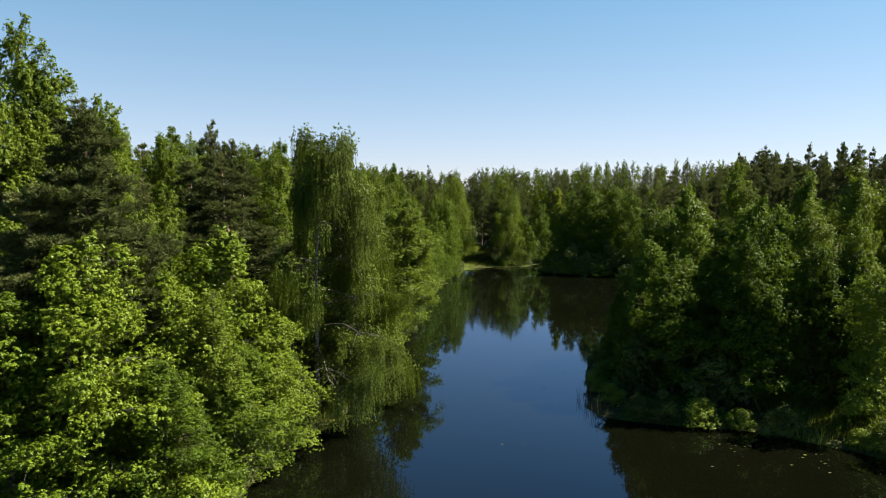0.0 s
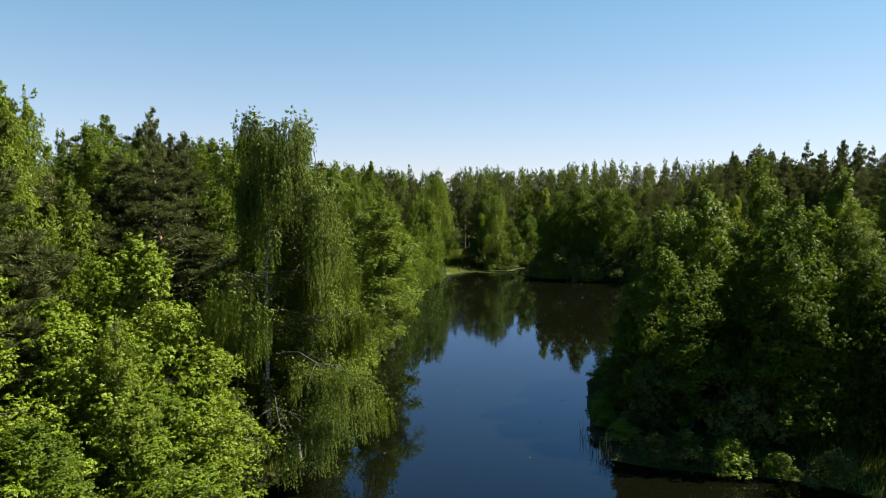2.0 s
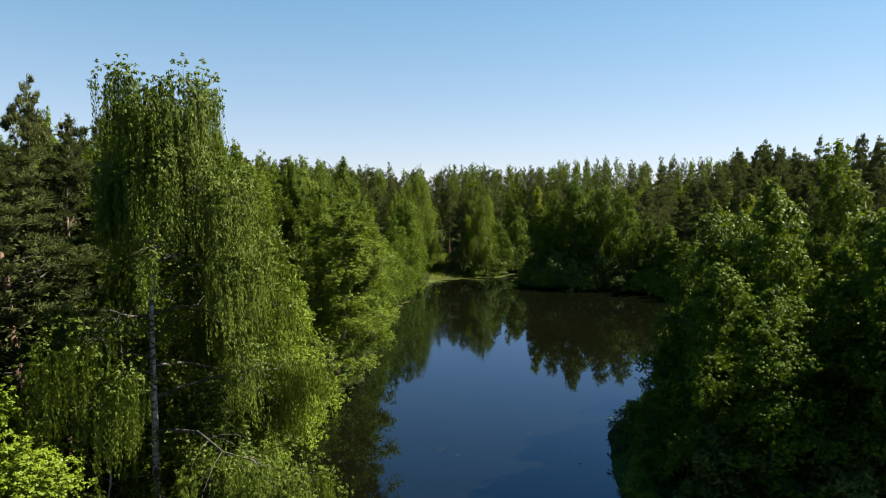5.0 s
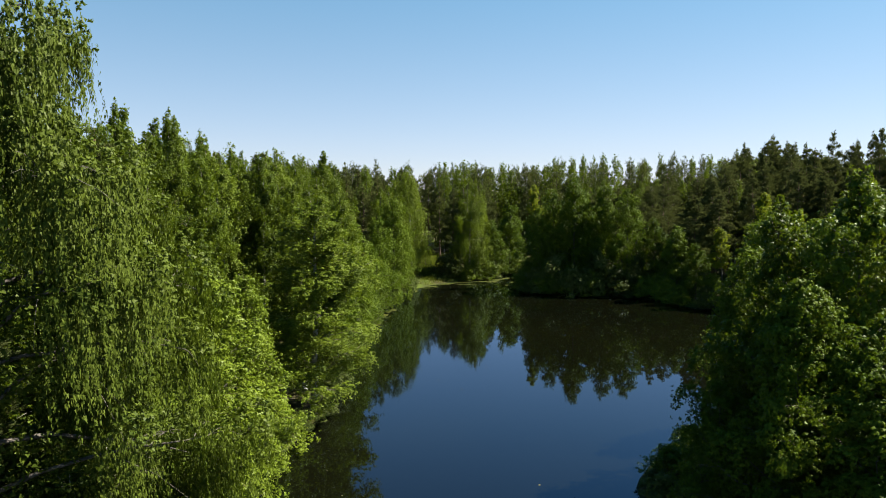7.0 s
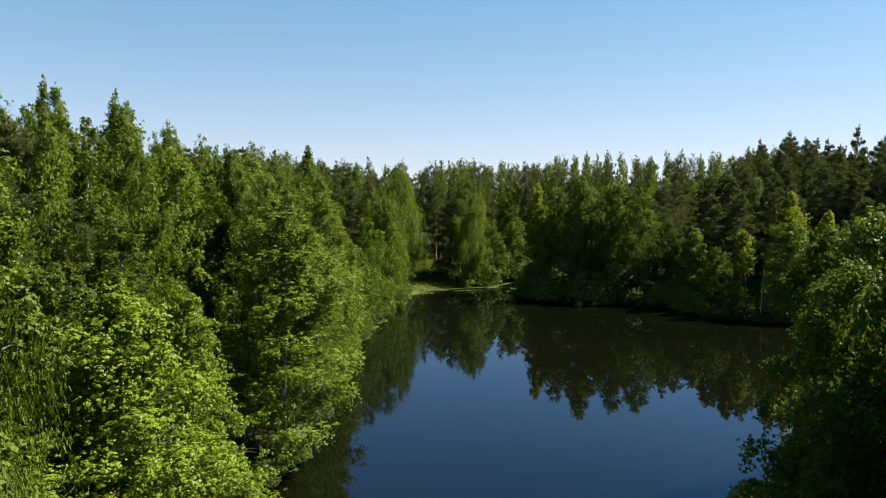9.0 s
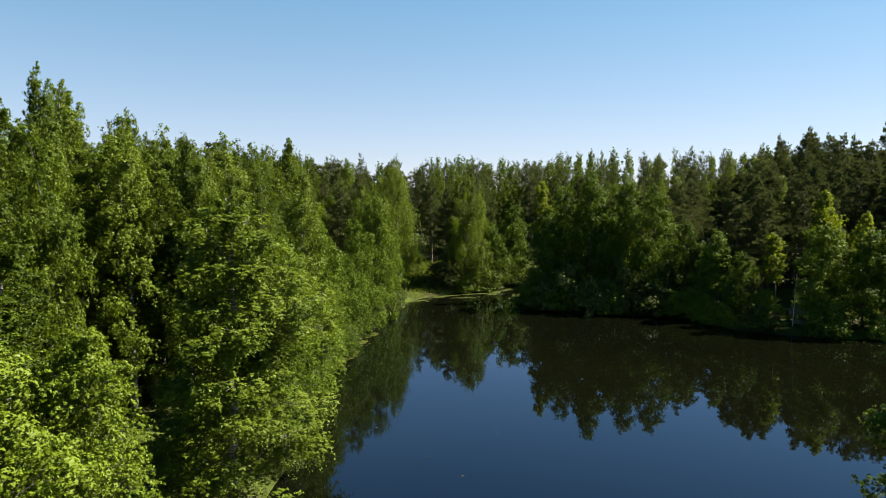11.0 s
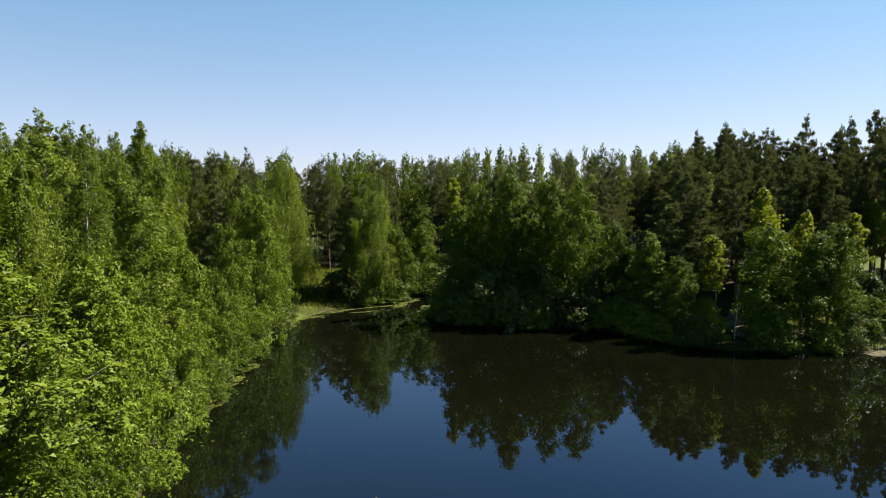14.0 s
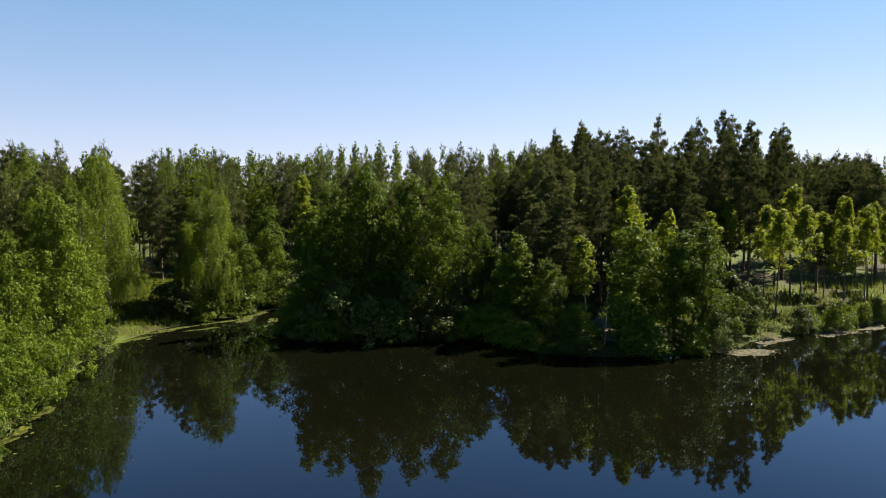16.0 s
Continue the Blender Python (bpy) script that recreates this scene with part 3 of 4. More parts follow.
plant("pine", -22, 35, 17.5, 3.8, "w", "near")
plant("birch", -25, 62, 21.6, 3.4, "w", "middle")
plant("pine", -21.6, 60, 20, 3.8, "w", "middle")
plant("pine", -18.4, 61, 19.8, 3.8, "w", "middle")
plant("birch", -27.5, 54, 22.2, 3.4, "w", "middle")
plant("birch", -24.5, 48.5, 21.8, 3.4, "w", "middle")
plant("birch", -26, 40, 22.5, 3.4, "w", "middle")
plant("birch", -19, 46.5, 17, 2.6, "w", "middle")
plant("pine", -16, 52.5, 19.5, 4.8, "w", "near")
plant("pine", -21.5, 50, 18, 3.6, "w", "middle")
plant("alder", -9.6, 69.2, 12.2, 4.3, "w", "near")
plant("alder", -13.4, 72, 12.6, 4, "w", "near")
plant("birch", -4.9, 81.8, 15.6, 4.8, "w", "near")
plant("birch", -6.2, 86, 14, 3.4, "w", "near")
plant("birch", -10.4, 60, 12.5, 3.4, "w", "near")
plant("willow", -9.4, 62.5, 6, 2.8, "w", "near")
plant("alder", -8.2, 74.8, 11, 2.9, "w", "near")
plant("birch", -12, 76, 14.5, 3.6, "w", "near")
plant("birch", -14, 66, 15, 3.2, "w", "near")
plant("birch", -15, 59, 16.5, 3.2, "w", "middle")
plant("alder", -5.4, 91, 10.5, 3, "w", "near")
plant("alder", -5, 97.5, 13, 3.2, "w", "middle")
plant("birch", -4.6, 108, 16.4, 3.2, "w", "middle")
plant("alder", -5.2, 103, 12, 2.8, "w", "middle")
plant("alder", -4.4, 117.5, 13.4, 2.9, "w", "middle")
plant("alder", -3.6, 112.5, 9, 2.4, "w", "middle")
plant("birch", -9, 124, 18.6, 3, "w", "middle")
plant("birch", -9.4, 133.5, 22.4, 3.3, "w", "middle")
plant("alder", -1.3, 127.8, 13.2, 2.9, "w", "middle")
plant("alder", 0.6, 139.9, 15.6, 3.3, "w", "middle")
plant("alder", -2.6, 124, 9.5, 2.6, "w", "middle")
plant("alder", -3.2, 117.6, 5.2, 2.2, "w", "middle")
plant("alder", -1.6, 130.5, 4.6, 2.1, "w", "middle")
plant("willow", -4.6, 109.6, 4.2, 2.2, "w", "middle")
plant("alder", 1.4, 147.5, 12.6, 2.9, "w", "middle")
plant("birch", -28.2, 119.2, 25.4, 3.2, "w", "middle")
plant("birch", -23.7, 121.6, 24, 3, "w", "middle")
plant("pine", -18.6, 80.5, 21.2, 4.2, "w", "middle")
plant("birch", -21.2, 101, 23.6, 3.2, "w", "middle")
plant("birch", -15, 101.5, 19.5, 3.0, "w", "middle")
plant("birch", -18.6, 104, 20, 2.8, "w", "middle")
plant("birch", -12, 100, 17.5, 3.2, "w", "middle")
plant("birch", -14, 111, 20, 3.2, "w", "middle")
plant("birch", -20, 90, 21, 3.2, "w", "middle")
# the head of the lake
plant("weeping", 15.4, 165.8, 17.4, 5, "n", "near")
plant("alder", 20.2, 168.6, 11.5, 2.8, "n", "middle")
plant("weeping", 3.8, 167, 22.2, 5, "n", "near")
plant("weeping", 17.5, 174, 20.5, 3.6, "n", "near")
plant("alder", 34, 214, 18.5, 4.6, "n", "middle")
plant("willow", 10.5, 164, 4.6, 3, "n", "shrub")
plant("alder", 26.5, 182, 11, 3, "n", "middle")
plant("alder", 35, 184, 9.5, 3, "n", "middle")
plant("young", 7.1, 178, 6.4, 1.6, "n", "middle")
plant("willow", 11.6, 166.6, 4.6, 2.4, "n", "middle")
plant("alder", 24.5, 172, 14.4, 3.6, "n", "middle")
# the wooded point
plant("alder", 25.5, 147, 14, 3.2, "i", "middle")
plant("alder", 28.5, 149.5, 17.2, 3.4, "i", "middle")
plant("alder", 31.4, 146.4, 19.2, 3.8, "i", "middle")
plant("alder", 36, 146.5, 18.2, 3.6, "i", "middle")
plant("alder", 39.8, 143.5, 17.2, 3.6, "i", "middle")
plant("alder", 43.4, 141, 12.5, 2.8, "i", "middle")
plant("willow", 27.5, 144.6, 6, 2.6, "i", "shrub")
plant("willow", 34, 142.8, 6.5, 2.8, "i", "shrub")
plant("willow", 40.5, 140.4, 6, 2.6, "i", "shrub")
plant("young", 26, 154, 18, 2.6, "i", "middle")
plant("alder", 33.5, 151.5, 17.5, 3.4, "i", "middle")
# the far bank
plant("young", 49.0, 128.4, 11.5, 2.6, "r", "middle")
plant("pine", 50.5, 141.5, 17, 3.2, "r", "middle")
plant("pine", 54.5, 143.5, 19.5, 3.2, "r", "middle")
plant("alder", 53.5, 126.8, 12.5, 3.4, "r", "middle")
plant("alder", 57.6, 125, 12, 3.2, "r", "middle")
plant("young", 57, 131, 16.5, 2.6, "r", "middle")
plant("alder", 60.8, 124.2, 12.8, 3, "r", "middle")
plant("young", 61, 130, 14, 2.2, "r", "middle")
plant("willow", 66, 125.2, 6.5, 2.6, "r", "shrub")
plant("willow", 69.5, 126, 5, 2.2, "r", "shrub")
plant("alder", 46.4, 131.6, 9, 2.4, "r", "middle")
plant("alder", 45.2, 135.8, 11.5, 2.8, "r", "middle")
plant("pine", 48.4, 137.4, 15.5, 2.8, "r", "middle")
plant("pine", 52.2, 137.6, 17, 3, "r", "middle")
plant("pine", 59.2, 134.6, 18.3, 2.8, "r", "middle")
plant("pine", 69.1, 135.6, 20.6, 3, "r", "middle")
plant("alder", 47.2, 127.2, 5, 2.0, "r", "middle")
plant("alder", 56.2, 128.6, 7.5, 2.2, "r", "middle")
# the east headland
plant("alder", 17.2, 57.4, 12.6, 3, "e", "near")
plant("alder", 19.6, 61.8, 15.4, 3.4, "e", "near")
plant("alder", 21.2, 59.6, 16.8, 3.8, "e", "near")
plant("alder", 20.2, 66.6, 13, 3.2, "e", "near")
plant("alder", 23.4, 69, 15, 3.4, "e", "near")
plant("alder", 18.4, 53.6, 11.5, 3.4, "e", "near")
plant("birch", 27, 62.6, 19.4, 3, "e", "near")
plant("birch", 31.8, 59.6, 18.4, 2.9, "e", "near")
plant("birch", 36, 60, 18.8, 3.4, "e", "middle")
plant("alder", 25.2, 54, 15.8, 3.8, "e", "near")
plant("birch", 29.6, 54.6, 16, 3, "e", "near")
plant("birch", 33.8, 55, 15.5, 2.4, "e", "near")
plant("alder", 27.4, 70.8, 11, 3, "e", "near")
plant("alder", 25.6, 75, 11.5, 3.2, "e", "near")
plant("alder", 31.5, 74.5, 12.5, 3.4, "e", "middle")
# four alders added behind, to block the sun from the headland's lower front
plant("alder", 26.6, 58.6, 15, 3.8, "e", "near")
plant("alder", 29.8, 60.5, 14.6, 3.6, "e", "near")
plant("alder", 24.2, 64.5, 15, 3.6, "e", "near")
plant("alder", 30.5, 66.5, 14.6, 3.4, "e", "near")
plant("alder", 22.4, 55.4, 12, 3.2, "e", "near")
# three birches at or past the edge of view, added to shade the headland
plant("birch", 39, 58, 17.5, 3.2, "e", "middle")
plant("birch", 42.5, 60, 18, 3, "e", "middle")
plant("birch", 46, 56, 18, 3.2, "e", "middle")
plant("alder", 16, 61, 7.5, 1.8, "e", "near")
plant("alder", 28.4, 57, 13, 3.2, "e", "middle")
plant("alder", 32.4, 62.5, 14, 3.4, "e", "middle")
plant("alder", 30.6, 50.2, 12, 3.0, "e", "middle")
plant("alder", 25.6, 51.8, 12, 3.0, "e", "middle")
plant("willow", 15.4, 53.4, 4.6, 1.9, "e", "shrub")
plant("willow", 20.5, 50.6, 4, 2.2, "e", "shrub")
plant("alder", 23, 50.6, 13.2, 3.2, "e", "near")
plant("alder", 27.8, 50.6, 12.5, 3, "e", "near")
plant("birch", 31.6, 51.6, 14.5, 2.8, "e", "near")
# at the edge of view, made taller to cast shade on the headland
plant("alder", 29.8, 46, 11, 2.8, "e", "middle")

# ---- shrubs and saplings that hang over the water ----
# along the shore line from corner to corner: first, last, step in metres, tallest, kinds
EDGES = [(3, 5, 2.6, 4.0, ("alder", "alder", "willow"), "w"), (7, 9, 3.2, 2.6, ("alder", "willow"), "w"), (9, 19, 3.4, 2.4, ("alder", "willow", "willow"), "w"), (19, 30, 2.6, 4.5, ("willow", "alder"), "n"), (25, 34, 4.2, 4.0, ("alder", "willow"), "i"),
         (36, 41, 2.6, 3.6, ("birch", "birch", "willow"), "r"), (45, 54, 2.2, 1.7, ("alder", "willow"), "e")]
for first, last, step, tallest, kinds, bank in EDGES:
    for a, b in zip(SHORE[first:last], SHORE[first + 1:last + 1]):
        n = max(1, int(np.hypot(*(b - a)) / step))
        inland = np.array((-(b - a)[1], (b - a)[0])) / np.hypot(*(b - a))
        if shore_distance(*((a + b) / 2 + inland)) < 0:
            inland = -inland
        for q in range(n):
            x, y = a + (b - a) * (q + rng.uniform(0.2, 0.8)) / n + inland * rng.uniform(-0.3, 1.2) + inland * (0.6 if bank == "e" else 0)
            if 5.5 < x < 12.5 and 150 < y < 170:
                continue
            h = tallest * rng.uniform(0.45, 1.0)
            kind = kinds[rng.integers(len(kinds))]
            ob = tree(kind, x, y, h, h * rng.uniform(0.40, 0.55) + 0.4, "bushy young alder overhanging the water's edge" if kind == "alder" else "bright green birch sapling on the lit bank" if kind == "birch" else L_SHRUB,
                      "shrubs along the shore", "shrub", int(rng.integers(3)), rng.uniform(0, 6.28))
            if kind == "alder":
                ob.name = "alder_sapling"
            elif kind == "birch":
                ob.name = "birch_sapling"

# ---- the wood behind: singly as far as they can be told apart, then as one ----
# corners of a stretch of wood, trees tried, share of pine, birch and young birch, height, bank
STANDS = [
    ((-38, 40, -9, 172), 560, (0.28, 0.66, 0.06), (18.0, 22.0), "w"),
    ((-12, 150, 34, 205), 230, (0.50, 0.45, 0.05), (17.5, 20.5), "n"),
    ((30, 147, 62, 205), 230, (0.74, 0.22, 0.04), (17.0, 20.0), "r"),
    ((56, 138, 84, 176), 200, (1.0, 0.0, 0.0), (19.5, 23.0), "r"),
    ((84, 140, 130, 158), 64, (1.0, 0.0, 0.0), (19.5, 22.5), "r"),
    # mostly out of view: wood added east of the headland for its shade
    ((38, 40, 66, 66), 40, (0.15, 0.80, 0.05), (13.0, 17.0), "e"),
    ((58, 178, 98, 198), 120, (0.85, 0.15, 0.0), (17.0, 19.0), "r"),
    ((62, 126, 112, 138), 44, (0.05, 0.06, 0.89), (11.5, 16.0), "r"),
]


def sunny_gap(x, y):
    """The open strip through which the sun reaches the grass clearing at the head of the lake."""
    along, across = (x - 9.5) * 0.97 + (y - 183) * 0.24, -(x - 9.5) * 0.24 + (y - 183) * 0.97
    return 0 < along < 33 and abs(across) < 8


spots = np.array(taken)
for (x0, y0, x1, y1), tries, share, (low, high), bank in STANDS:
    for _ in range(tries):
        x, y = rng.uniform(x0, x1), rng.uniform(y0, y1)
        kind = ("pine", "birch", "young")[rng.choice(3, p=share)]
        kind = "birch" if kind == "pine" and bank == "w" and x > -17 else kind
        d = float(shore_distance(x, y))
        if d < (2.0 if kind == "young" else 4.5) or (40 < x < 50 and y < 139) or (x < 60 and y < 145 and abs((x - 51.4) * 0.83 - (y - 127.4) * 0.56) < 3.0):
            continue
        reach, way = math.hypot(x - 6.7, y - 71), math.degrees(math.atan2(x - 6.7, y - 71))
        if sunny_gap(x, y) or bank == "w" and (x > -26 and y < 60 or -17 < x < -8 and 80 < y < 97) or (16 < x < 45 and 157 < y < 199) or (-1.2 < way < 2.6 and reach < 122) or (6.8 < way < 11.8 and reach < 146) or (27.3 < way < 31.8 and reach < 122):      # lower, open ground
            continue
        gap = 2.5 if kind == "young" else 2.6 if kind == "pine" else 2.8
        if (np.hypot(spots[:, 0] - x, spots[:, 1] - y) < np.maximum(spots[:, 2], gap)).any():
            continue
        spots = np.vstack([spots, (x, y, gap)])
        h = rng.uniform(low, high) * 1.05 * (0.76 + 0.24 * min(1.0, d / 16)) * (0.70 if kind == "young" and high > 16.5 else 1.0) * (0.82 if x > 112 else 1.0) * (1.0 + 0.085 * math.exp(-((x - 88) / 17) ** 2) if bank == "r" else 1.0) * ((0.81 if x < 74 else 0.91 if x < 82 else 1.0) if bank == "r" else 1.0)
        r = rng.uniform(2.1, 3.2) if kind == "pine" else rng.uniform(2.3, 3.7) if kind != "young" else rng.uniform(1.9, 3.0)
        tree(kind, x, y, h, r, LABEL[kind], BANK[bank], ("middle" if kind == "young" and bank == "r" and y < 140 else "middle" if 55 < y < 104 and x < -8 and d < 20 else "far" if d < 22 or y < 110 else "distant"), int(rng.integers(4)), rng.uniform(0, 6.28))


def far_woods(name, boxes, label, tries, share, low, high):
    """Woods that nobody could count: many small trees in one object."""
    global spots
    rng = np.random.default_rng(len(name))
    wood, crown, needles, base = [], [], [], {}
    for x0, y0, x1, y1 in boxes:
        for _ in range(tries):
            x, y = rng.uniform(x0, x1), rng.uniform(y0, y1)
            reach, way = math.hypot(x - 6.7, y - 71), math.degrees(math.atan2(x - 6.7, y - 71))
            if float(shore_distance(x, y)) < 4 or sunny_gap(x, y) or (4 < x < 45 and 170 < y < 199) or (-1.2 < way < 2.6 and reach < 122) or (6.8 < way < 11.8 and reach < 140) or (np.hypot(spots[:, 0] - x, spots[:, 1] - y) < 3.0).any():
                continue
            spots = np.vstack([spots, (x, y, 3.0)])
            kind = "pine" if rng.uniform() < share else "birch"
            key = (kind, int(rng.integers(3)))
            if key not in base:
                base[key] = tree_arrays(kind, "remote", 900 + key[1], 19.0, 2.9)
            k, r, turn = rng.uniform(low, high) / 19, rng.uniform(2.2, 3.4) / 2.9, rng.uniform(0, 6.28)
            c, s = math.cos(turn), math.sin(turn)
            m = np.array([(c * r, s * r, 0), (-s * r, c * r, 0), (0, 0, k)])
            put = np.array((x, y, ground_height(x, y)))
            limbs, trunk, leaf = base[key]
            wood.append((trunk[0] @ m + put, trunk[1]))
            (needles if kind == "pine" else crown).append((leaf[0] @ m + put, leaf[1]))
    root = new(name)
    tagged(root, label, "woods", kind="stuff")
    for part_name, pieces, mat in (("trunks", wood, GREY_BARK), ("leaves", crown, BIRCH), ("needles", needles, NEEDLE)):
        if pieces:
            new(part_name, mesh_from(part_name, *join(pieces), mat)).parent = root


far_woods("far_woods", [(-60, 172, 40, 206)] * 2 + [(-30, 206, 60, 238), (40, 198, 140, 236), (12, 210, 50, 238), (20, 198, 44, 214), (150, 190, 230, 250)], "distant mixed wood of pine and birch", 190, 0.60, 20.0, 23.5)


# ---- the water's edge ----
def blades(rng, at, low, high, width, lean):
    """Grass or reed: thin upright blades that bend over."""
    n = len(at)
    tall, a = rng.uniform(low, high, n), rng.uniform(0, 6.28, n)
    side = np.column_stack([np.cos(a), np.sin(a), np.zeros(n)]) * (width * rng.uniform(0.6, 1.3, n))[:, None]
    b = rng.uniform(0, 6.28, n)
    over = np.column_stack([np.cos(b), np.sin(b), np.zeros(n)]) * (tall * lean * rng.uniform(0, 1, n))[:, None]
    rise = np.column_stack([np.zeros(n), np.zeros(n), tall])
    v = np.stack([at - side, at + side, at + side * 0.6 + rise * 0.6 + over * 0.4, at - side * 0.6 + rise * 0.6 + over * 0.4, at + rise + over], axis=1).reshape(-1, 3)
    k = np.arange(n)[:, None] * 5
    return v, [k + np.array([[0, 1, 2, 3]]), k + np.array([[3, 2, 4]])]


def sward(name, label, boxes, count, low, high, width, mat, near=0.2, reach=30.0, lean=0.6, patchy=0.0):
    """Grass over stretches of the bank between two distances from the water."""
    rng = np.random.default_rng(len(label))
    pts = []
    for x0, y0, x1, y1 in boxes:
        p = np.column_stack([rng.uniform(x0, x1, count * 3), rng.uniform(y0, y1, count * 3)])
        d = shore_distance(p[:, 0], p[:, 1])
        lump = np.sin(p[:, 0] * 1.9 + 2 * np.sin(p[:, 1] * 0.8)) * np.sin(p[:, 1] * 1.6 + 1.0)
        pts.append(p[(d > near) & (d < reach) & (lump > patchy - 1.0)][:count])
    p = np.concatenate(pts)
    at = np.column_stack([p, ground_height(p[:, 0], p[:, 1]) - 0.03])
    return tagged(new(name, mesh_from(name, *blades(rng, at, low, high, width, lean), mat)), label, "grass", kind="stuff")


sward("bank_grass", "sunlit grass and herbs on the lake banks", [(60, 119, 114, 142), (3, 156, 15, 222), (23, 42, 38, 60), (-7, 106, 2, 150), (-13, 44, -6, 60)], 7000, 0.25, 0.8, 0.03, GRASS, patchy=0.3)
sward("meadow_grass", "bright sunlit grass in the clearing", [(3, 166, 15, 200)], 16000, 0.3, 0.75, 0.05, GRASS, near=1.0, reach=60.0)
sward("tall_herbs", "tall rank herbs under the young birches", [(60, 122, 114, 140), (4, 160, 14, 200), (24, 44, 36, 58)], 3600, 0.5, 1.2, 0.04, GRASS, near=1.0, patchy=0.7)
sward("reeds", "thin green reeds standing in the shallows", [(55, 117, 66, 124), (14, 46, 26, 50)], 300, 0.5, 1.3, 0.014, REED, near=-0.7, reach=0.9, lean=0.25)

sward("reed_tufts", "sparse reeds beside the headland", [(10.2, 49.0, 13.0, 55)], 60, 0.8, 1.8, 0.014, REED, near=-0.9, reach=0.3, lean=0.35)


def scraps_of_weed(x, y, long, wide, turn, seed):
    """A patch of many ragged scraps of floating weed, thinning out at its rim, as arrays."""
    rng = np.random.default_rng(seed)
    count, n = int(36 + 16 * long * wide), 7
    along, across = rng.normal(0, 0.24, count) * long, rng.normal(0, 0.22, count) * wide
    across += 0.25 * wide * np.sin(along * 1.3 + seed)
    a = np.arange(n) * 2 * math.pi / n + rng.uniform(0, 6.28, (count, 1))
    r = rng.gamma(1.5, 0.06, (count, 1)) * rng.uniform(0.55, 1.25, (count, n)) + 0.03
    u, v = along[:, None] + r * np.cos(a) * 1.7, across[:, None] + r * np.sin(a)
    c, s = math.cos(radians(turn)), math.sin(radians(turn))
    z = np.broadcast_to(rng.uniform(0.004, 0.03, (count, 1)), (count, n))
    return np.stack([x + u * c - v * s, y + u * s + v * c, z], axis=-1).reshape(-1, 3), np.arange(count * n).reshape(count, n)


# x, y, length, width, turn
patches = []
for i, (x, y, a, b, turn) in enumerate([(-9.0, 45.6, 3.6, 0.9, 62), (-8.2, 48.6, 3.0, 0.7, 55), (-4.2, 106.0, 3.0, 0.8, 100), (-3.4, 111.0, 4.0, 0.9, 80), (-2.0, 116.5, 5.0, 1.2, 70), (-0.9, 123.0, 5.0, 1.2, 78),
                                       (-0.3, 127.4, 4.0, 1.6, 66), (0.3, 133.5, 3.0, 0.9, 80), (1.0, 139.5, 3.5, 1.0, 70), (3.6, 148.0, 4.5, 1.0, 66), (6.2, 154.2, 4.5, 1.8, 45), (9.8, 158.2, 4.5, 1.2, 25), (11.8, 159.8, 4.2, 1.1, 20),
                                       (17.0, 161.6, 5.0, 1.4, 25), (20.6, 163.0, 4.5, 2.4, 40), (22.8, 166.5, 4.0, 2.4, 60), (23.6, 160.5, 3.4, 1.8, 80), (22.2, 156.5, 3.0, 1.4, 70), (14.0, 157.5, 3.0, 0.7, 10),
                                       (35.5, 139.2, 4.5, 0.4, -8), (41.0, 136.6, 3.0, 0.4, -30)]):
    rng = np.random.default_rng(600 + i)
    for q in range(3):
        along, c, s = (q - 1) / 3 * a + rng.uniform(-0.3, 0.3), math.cos(radians(turn)), math.sin(radians(turn))
        off = rng.uniform(-0.2, 0.35) * b
        patches.append(scraps_of_weed(x + along * c - off * s, y + along * s + off * c, a * rng.uniform(0.4, 0.7), b * rng.uniform(0.35, 0.8), turn + rng.uniform(-12, 12), 200 + i * 9 + q))
tagged(new("floating_weed", mesh_from("floating_weed", *join(patches), DUCKWEED)), "yellow-green algae floating along the banks", "algae", kind="stuff")
rng = np.random.default_rng(77)
for i, (x, y, a, b, turn) in enumerate([(62.4, 120.0, 5.6, 2.2, -10), (70.0, 122.8, 5.0, 1.2, 8), (79.0, 122.6, 6.0, 1.8, -2), (86.0, 123.0, 5.0, 1.2, 10)]):
    pieces = [scraps_of_weed(x + rng.uniform(-0.25, 0.25) * a, y + rng.uniform(-0.25, 0.25) * b, a * rng.uniform(0.6, 0.9), b * rng.uniform(0.6, 0.9), turn + rng.uniform(-14, 14), 50 + i * 7 + q) for q in range(6)]
    tagged(new("weed_spit", mesh_from("weed_spit", *join(pieces), SCUM)), "pale tan spit of dried weed on the water", "algae", "pale spits of dried weed", kind="stuff")


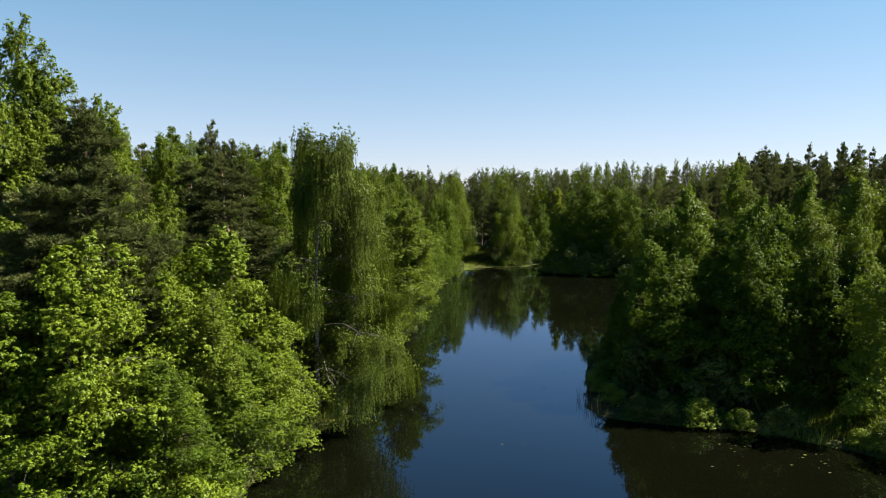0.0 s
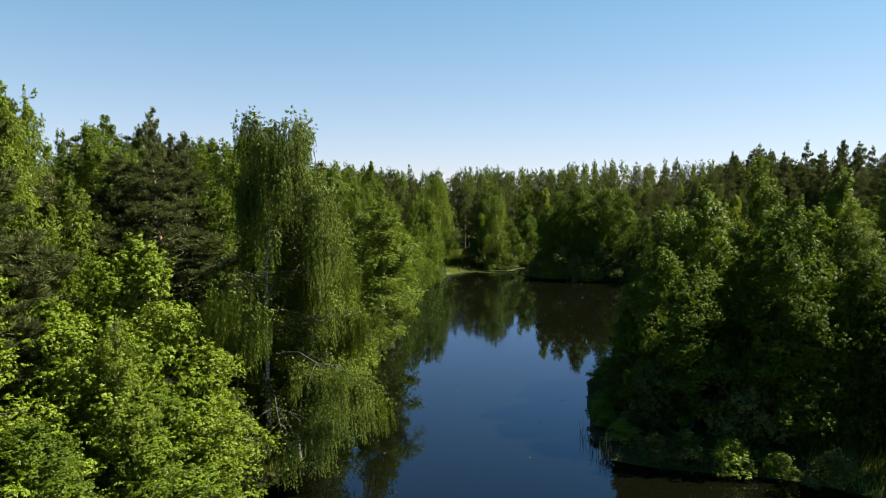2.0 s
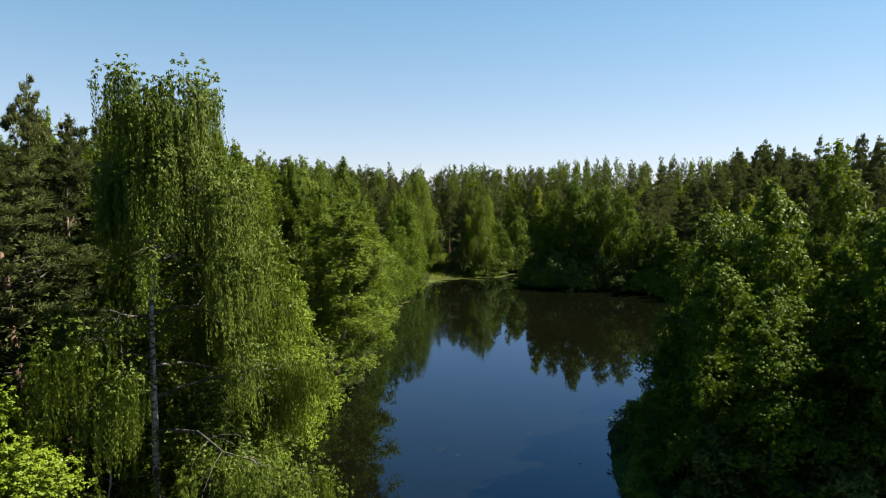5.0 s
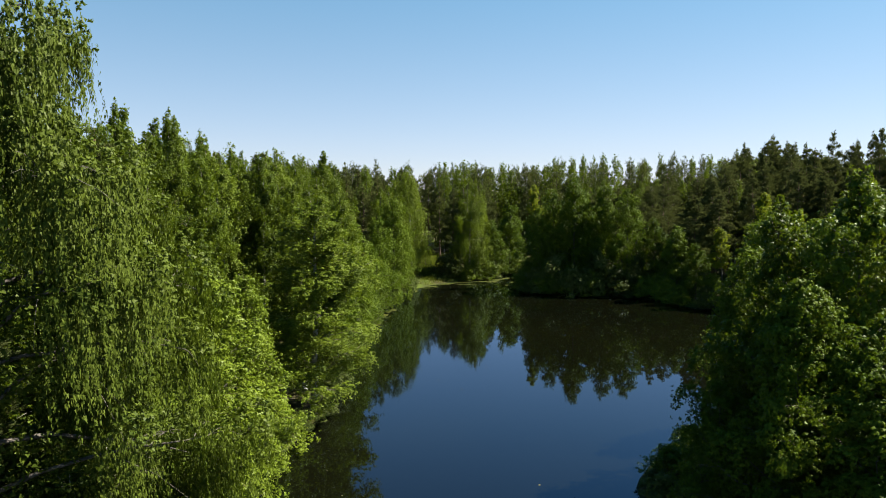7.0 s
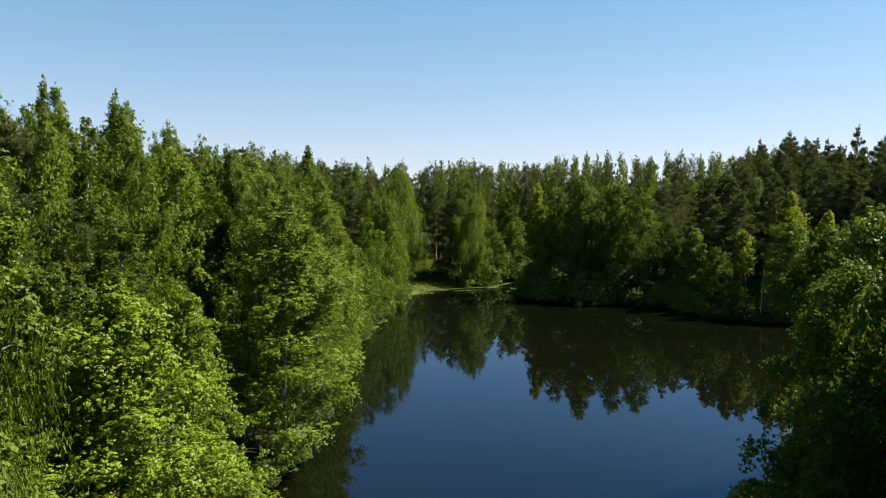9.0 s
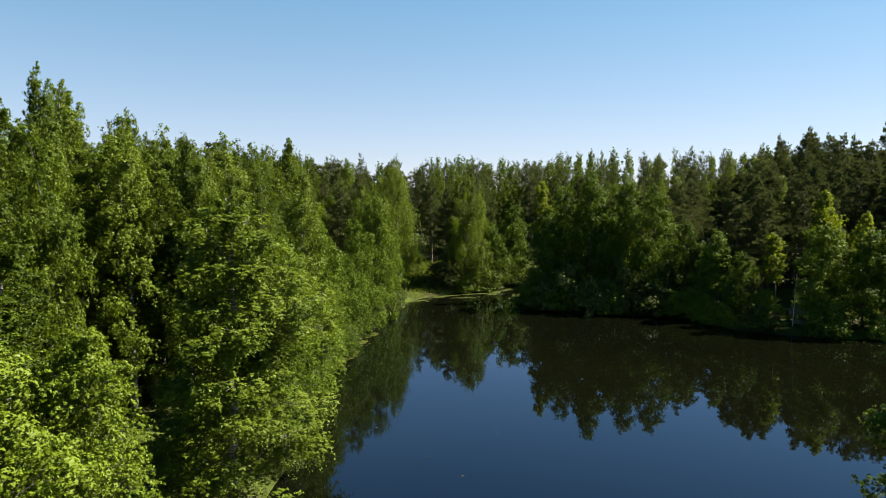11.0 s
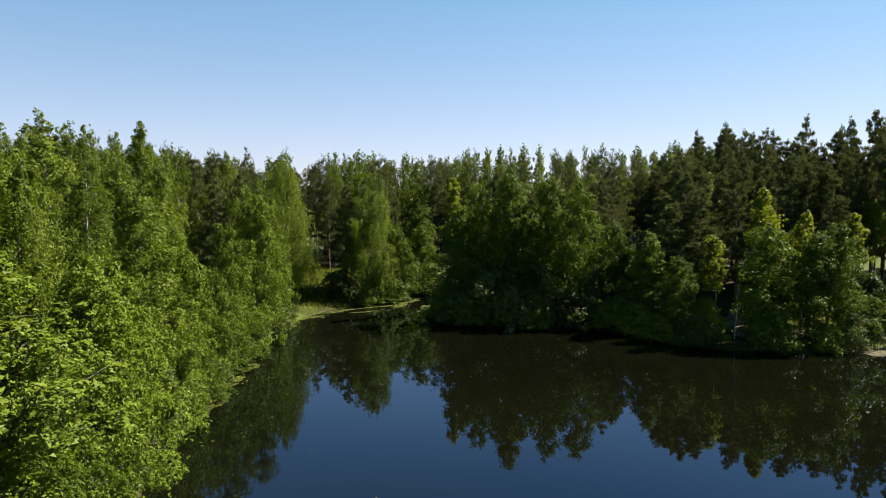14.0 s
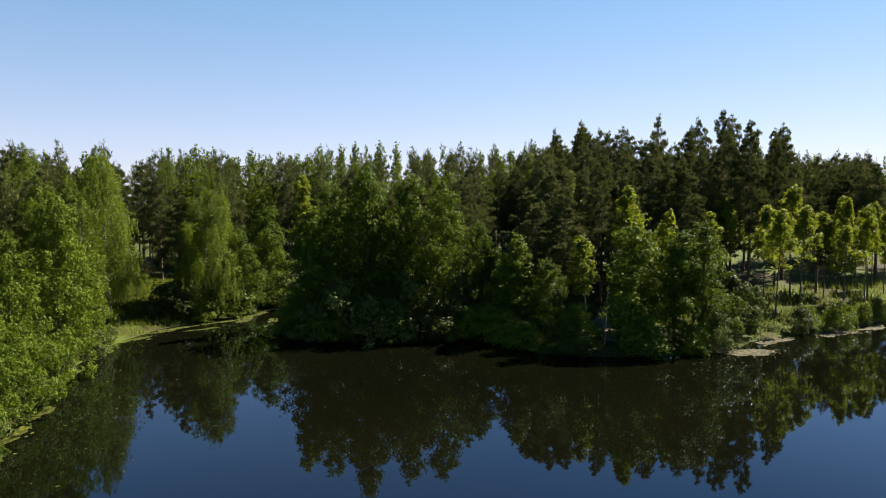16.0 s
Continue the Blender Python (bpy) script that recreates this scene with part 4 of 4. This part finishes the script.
def specks(name, label, boxes, count, size, mat):
    """Leaves and scraps that float on the water, too small to pick apart."""
    rng = np.random.default_rng(count)
    p = np.concatenate([np.column_stack([rng.uniform(x0, x1, count), rng.uniform(y0, y1, count)]) for x0, y0, x1, y1 in boxes])
    p = p[shore_distance(p[:, 0], p[:, 1]) < -0.3]
    a = np.linspace(0, 2 * math.pi, 6, endpoint=False)
    r = size * rng.uniform(0.4, 1.3, (len(p), 1)) * rng.uniform(0.7, 1.2, (len(p), 6))
    v = np.stack([p[:, :1] + r * np.cos(a), p[:, 1:] + r * np.sin(a) * 0.7, np.full((len(p), 6), 0.006)], axis=-1).reshape(-1, 3)
    f = np.arange(len(p) * 6).reshape(-1, 6)
    return tagged(new(name, mesh_from(name, v, f, mat)), label, "leaves", kind="stuff")


specks("floating_leaves", "small pale leaves scattered on the dark water", [(-6, 42, 12, 75), (-2, 85, 12, 130), (0, 112, 22, 165), (12, 38, 34, 50), (25, 115, 75, 140)], 26, 0.08, SCUM)
specks("lily_pads", "small green pads floating by the headland", [(18, 40, 34, 47), (-2, 108, 6, 150), (54, 116, 70, 122)], 70, 0.11, DUCKWEED)


# ---- bare wood ----
def bare_tree(x, y, height, spread, seed, label, tilt=0.0, turn=0.0):
    """A dead, leafless tree: stem and limbs alone."""
    wood, stem, _ = tree_arrays("young", "middle", seed, height, spread)
    root = new("dead_tree")
    root.matrix_basis = pose(x, y, ground_height(x, y), tilt, 0, turn)
    new("trunk", mesh_from("trunk", *wood, DEAD_WOOD, True)).parent = root
    return tagged(root, label, "dead tree", "dead trees")


bare_tree(-12.2, 50.6, 9.5, 2.6, 41, "pale bare dead tree among the birches", 16, 60)
bare_tree(-13.6, 46.8, 8.0, 2.2, 42, "pale bare dead tree leaning in the wood", -12, 20)

for x, y, tall, seed in ((50.3, 127.0, 6.5, 51), (51.9, 126.4, 6.0, 52)):
    bare_tree(x, y, tall, 0.5, seed, "thin pale leafless stem at the water's edge", 3, seed)

# ---- the trodden way down to the water ----
strip = []
for i in range(15):
    f = i / 14
    cx, cy = 51.4 + 6.5 * f, 127.4 + 10.0 * f + 0.8 * math.sin(3 * f)
    half = 0.9 + 0.35 * math.sin(5 * f)
    for side in (-1, -0.4, 0.4, 1):
        x, y = cx + side * half * 0.75, cy - side * half * 0.65
        strip.append((x, y, ground_height(x, y) + (0.05 if abs(side) < 1 else -0.03)))
sq = np.array([(r * 4 + c, r * 4 + c + 1, r * 4 + c + 5, r * 4 + c + 4) for r in range(14) for c in range(3)])
tagged(new("footpath", mesh_from("footpath", np.array(strip), sq, SAND, True)), "bare trodden earth path down to the lake", "path", kind="structure")
